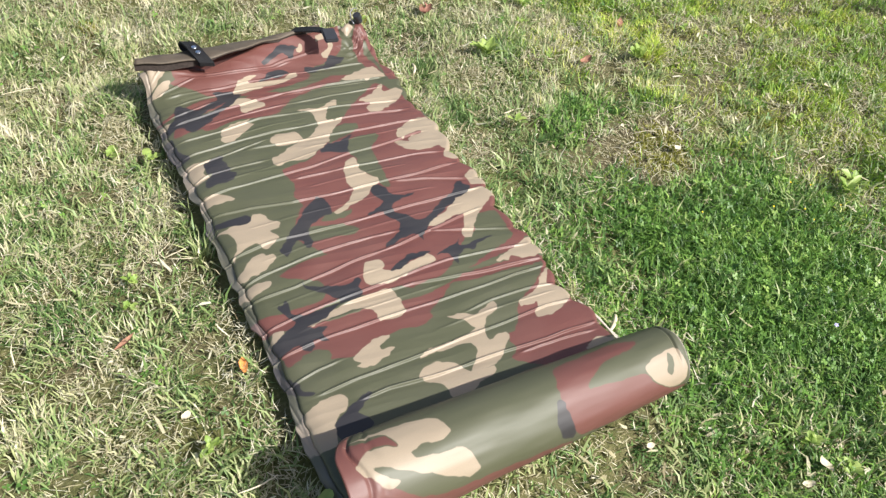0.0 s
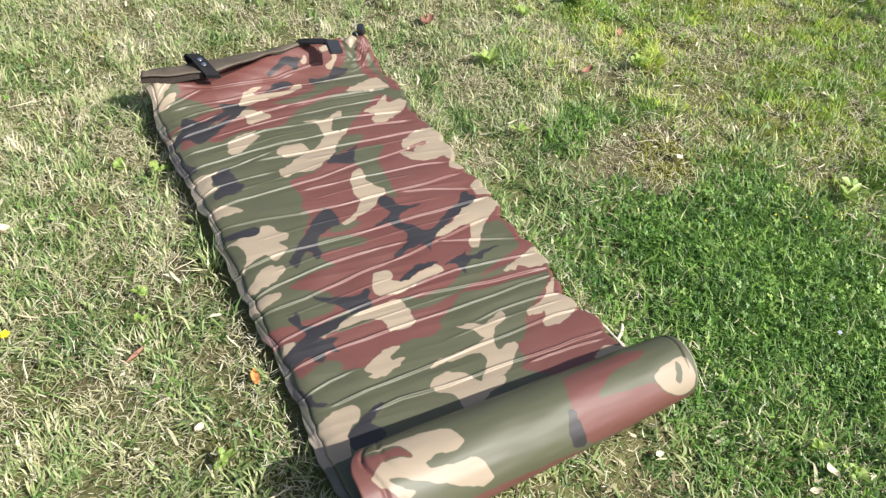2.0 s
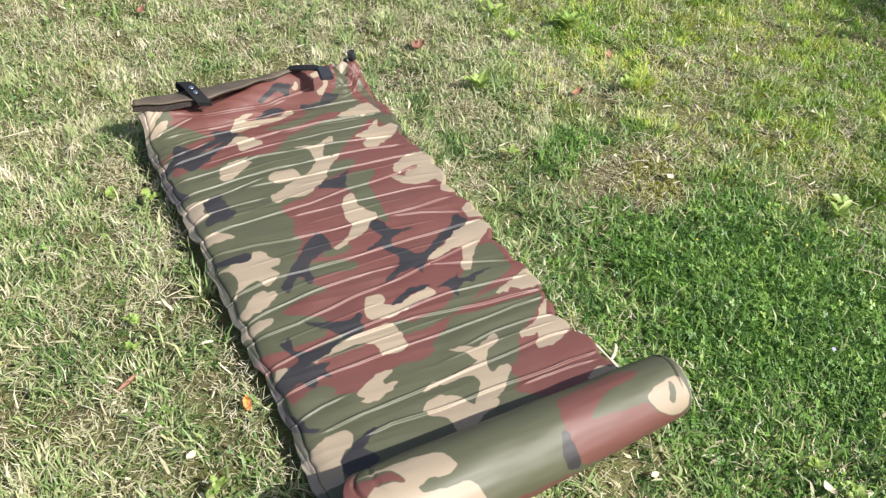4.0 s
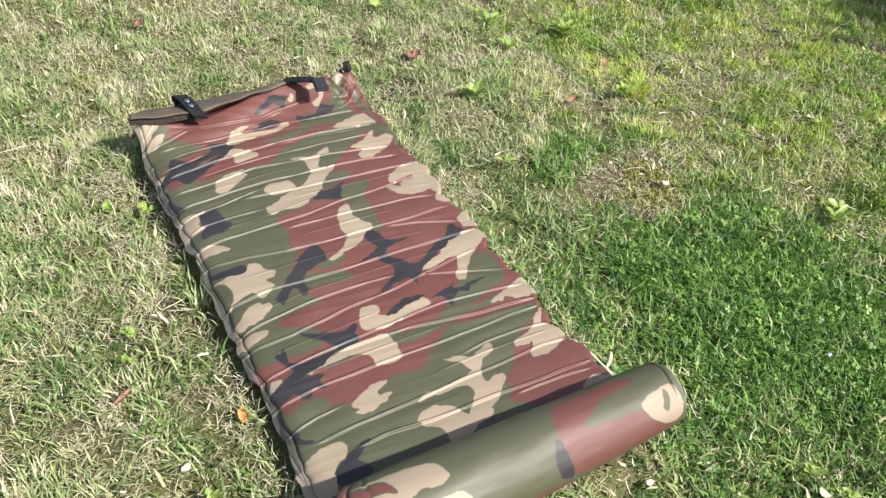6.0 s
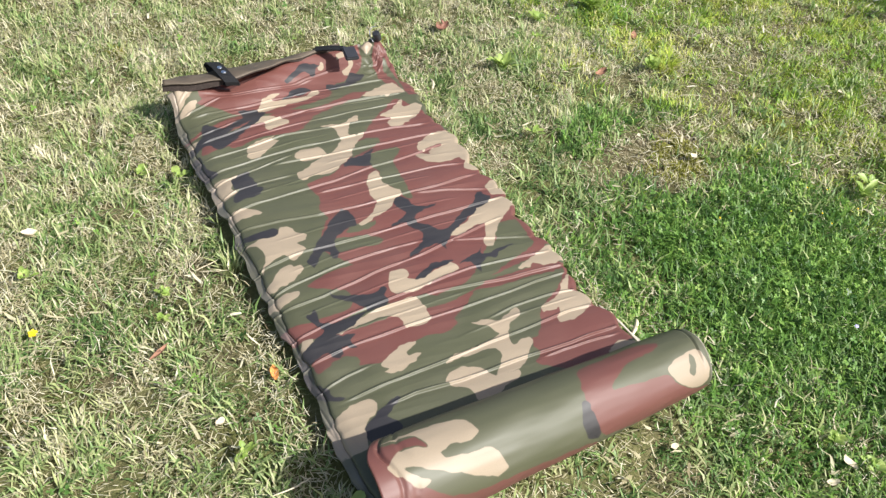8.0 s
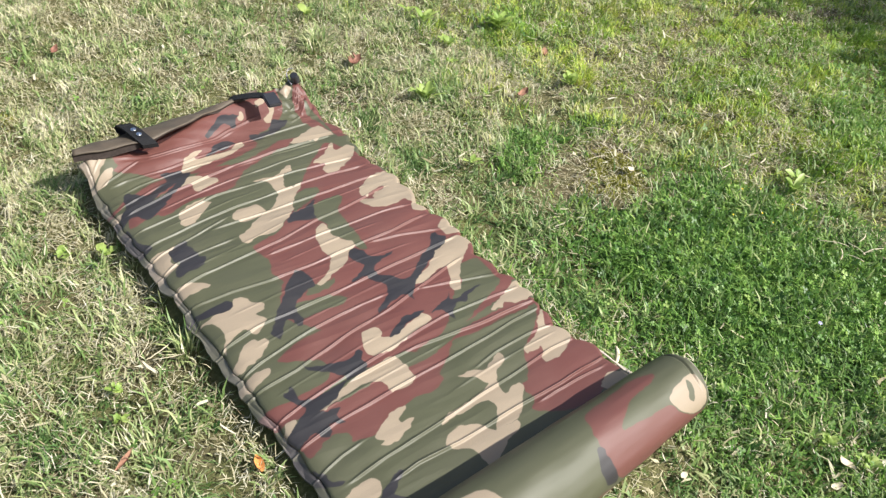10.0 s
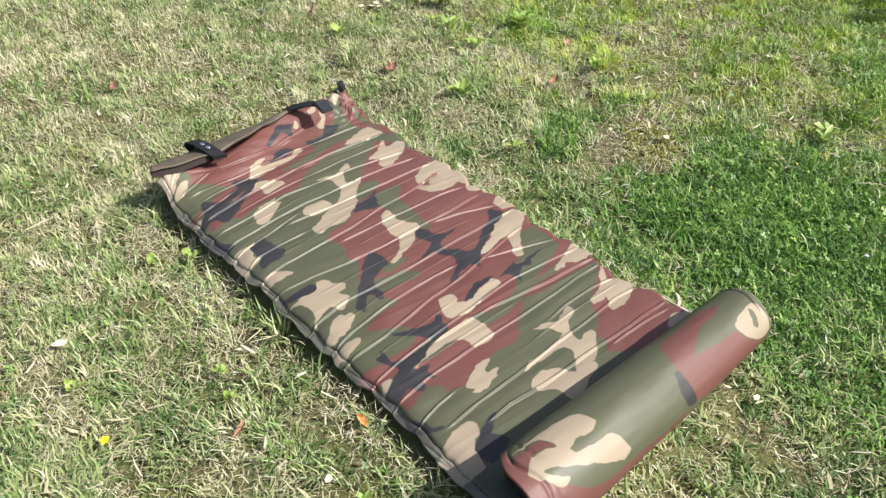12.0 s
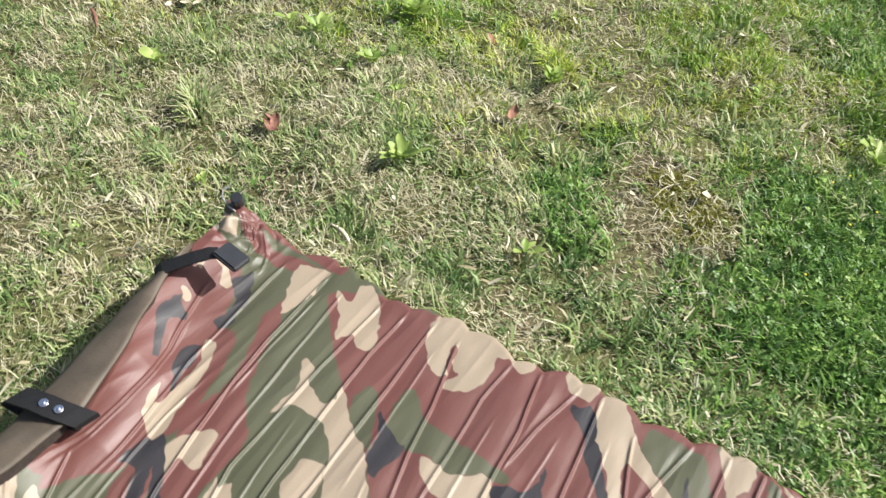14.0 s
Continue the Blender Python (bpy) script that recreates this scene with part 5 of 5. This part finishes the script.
def weeds():
    spec = ((0.780, 0.862, 20, 0.052, 0.016, 0.62, 51), (1.160, 0.750, 13, 0.046, 0.017, 0.75, 52), (1.262, 0.155, 15, 0.052, 0.014, 0.62, 53), (1.297, 0.168, 12, 0.046, 0.014, 0.62, 54),
            (1.165, 1.388, 26, 0.075, 0.022, 0.55, 55), (1.225, 1.108, 22, 0.070, 0.022, 0.6, 56), (0.700, 0.590, 5, 0.034, 0.014, 0.4, 57), (1.475, 0.020, 5, 0.034, 0.018, 0.8, 58), (1.610, 0.052, 5, 0.034, 0.018, 0.9, 59),
            (-0.135, 0.400, 6, 0.020, 0.012, 0.6, 60), (-0.155, 0.345, 5, 0.020, 0.013, 0.5, 61), (-0.035, 0.705, 4, 0.026, 0.018, 0.4, 62), (-0.10, 0.735, 4, 0.022, 0.018, 0.4, 63), (-0.115, 0.045, 5, 0.024, 0.013, 0.6, 64),
            (-0.02, -0.10, 6, 0.036, 0.020, 0.5, 65), (0.70, -0.27, 5, 0.024, 0.014, 0.5, 66), (0.72, -0.33, 5, 0.024, 0.014, 0.5, 67), (0.56, 1.10, 5, 0.02, 0.012, 0.5, 68), (1.022, 1.076, 9, 0.040, 0.016, 0.5, 69), (1.049, 1.231, 10, 0.060, 0.018, 0.6, 76), (0.780, 1.415, 4, 0.050, 0.026, 0.5, 77), (1.36, 0.40, 5, 0.028, 0.014, 0.6, 70),
            (-0.33, 0.52, 5, 0.02, 0.013, 0.4, 71), (1.05, 1.30, 6, 0.034, 0.015, 0.6, 72), (0.95, 0.98, 5, 0.024, 0.012, 0.6, 73), (1.40, 0.85, 5, 0.026, 0.013, 0.6, 74), (1.55, 0.45, 5, 0.026, 0.014, 0.7, 75))
    for x, y, n, ln, wd, up, seed in spec:
        weed(x, y, n, ln, wd, up, seed, "fresh light green broad-leaved rosette weed" if ln > 0.04 else "small light green weed seedling in the grass")


weeds()


def tuft(x, y, count, length, seed, label):
    rng = np.random.default_rng(seed)
    a = 2 * math.pi * rng.random(count)
    d = 0.018 * np.sqrt(rng.random(count))
    ob = blades("grass_tuft", x + d * np.cos(a), y + d * np.sin(a), length * (0.6 + 0.5 * rng.random(count)), 0.0026 + 0.0014 * rng.random(count), a + 0.9 * rng.standard_normal(count),
                np.clip(0.55 + 0.3 * rng.standard_normal(count), 0.05, 1.2), np.abs(0.6 + 0.2 * rng.standard_normal(count)), np.clip(0.55 + 0.20 * rng.standard_normal(count), 0, 1), M_FRESH if x > 1 else M_GRASS)
    tagged(ob, label, "grass tuft", "grass tufts")


def tufts():
    for x, y, n, ln, seed in ((1.205, 0.745, 110, 0.055, 81), (1.240, 0.780, 110, 0.055, 82), (0.958, 0.650, 70, 0.036, 90), (0.720, 1.248, 80, 0.065, 84), (0.745, 1.275, 60, 0.060, 85), (0.690, 1.225, 50, 0.055, 86),
                              (0.878, 1.334, 70, 0.045, 87), (-0.02, 0.42, 50, 0.055, 88)):
        tuft(x, y, n, ln, seed, "tuft of long pale green grass blades")


tufts()


def flower(x, y, size, label="tiny bright yellow flower in the lawn", petals=M_YELLOW):
    base = tagged(new("lawn_flower"), label, "flower", "lawn flowers")
    z = float(ground_z(np.array([x]), np.array([y]))[0])
    base.matrix_world = pose(x, y, z + 0.026, 8, -10, 0)
    for i in range(5):
        a = i * 72
        part("petal", leaf_mesh(size, size * 0.8, 0.3, 0.3, 100 + i), petals, base).matrix_local = pose(0, 0, 0, 0, 0, a) @ pose(size * 0.5, 0, 0.001)
    stem = straw_mesh(0.026, 0.0016, 0.1, 5)
    stem.materials.clear()
    s = part("stem", stem, M_PALE, base)
    s.matrix_local = pose(0, 0, -0.013, 0, 90, 0)


flower(-0.334, 0.376, 0.0075)
for bud_x, bud_y in ((1.154, 0.216), (1.113, 0.137), (1.189, 0.193), (1.107, 0.106), (0.902, 0.209), (1.06, 0.17), (1.20, 0.12)):
    flower(bud_x, bud_y, 0.0019)
flower(0.922, -0.119, 0.0042, "tiny pale violet flower among the clover", M_VIOLET)


# ---------------------------------------------------------------- an unseen tree, added so that its crown shades the lawn's corner
def build_tree():
    rnd = random.Random(5)
    rng = np.random.default_rng(5)
    tree = tagged(new("unseen_shade_tree"), "unseen leafy tree added to cast shade on the lawn", "tree")
    # placed and turned out of view to fit the edge of the shade
    tree.matrix_world = pose(5.37, -2.30, 0, 0, 0, 60)

    def limb(a, b, r0, r1, name, parent):
        a, b = Vector(a), Vector(b)
        verts, faces = [], []
        q = (b - a).to_track_quat("Z", "Y").to_matrix()
        for i in range(6):
            s = i / 5
            p = a.lerp(b, s) + Vector((0.04 * math.sin(4 * s), 0.04 * math.cos(3 * s) - 0.04, 0))
            for j in range(9):
                an = 2 * math.pi * j / 9
                rr = (r0 + (r1 - r0) * s) * (1 + 0.08 * math.sin(3 * an + 5 * s))
                verts.append(p + q @ Vector((rr * math.cos(an), rr * math.sin(an), 0)))
        for i in range(5):
            for j in range(9):
                k = (j + 1) % 9
                faces.append((9 * i + j, 9 * i + k, 9 * i + 9 + k, 9 * i + 9 + j))
        faces.append(tuple(range(45, 54)))
        return part(name, mesh_of(name, verts, faces), M_BARK, parent)

    trunk = limb((0, 0, -0.05), (0.1, 0.05, 1.9), 0.13, 0.09, "trunk", tree)
    centres = []
    for i in range(17):
        a = i * 2.399
        d = 0.50 + 0.75 * rnd.random()
        tip = (d * math.cos(a), d * math.sin(a), 2.2 + 1.1 * rnd.random())
        limb((0.08, 0.04, 1.55 + 0.3 * rnd.random()), tip, 0.055, 0.012, "limb", trunk)
        centres.append(tip)
    n = 24000
    c = np.array(centres)[rng.integers(0, len(centres), n)] + 0.21 * rng.standard_normal((n, 3)) * np.array([1, 1, 0.7])
    a = 2 * math.pi * rng.random(n)
    h = np.stack([np.cos(a), np.sin(a), 0.5 * rng.standard_normal(n)], 1) * 0.045
    w = np.stack([-np.sin(a), np.cos(a), 0.5 * rng.standard_normal(n)], 1) * 0.022
    v = np.stack([c - h, c - w, c + h, c + w], 1).reshape(-1, 3)
    me = fast_mesh("crown", v, np.arange(4 * n), np.full(n, 4))
    put_attr(me, "tone", np.repeat(rng.random(n), 4))
    part("crown", me, M_LUSH, tree)


build_tree()
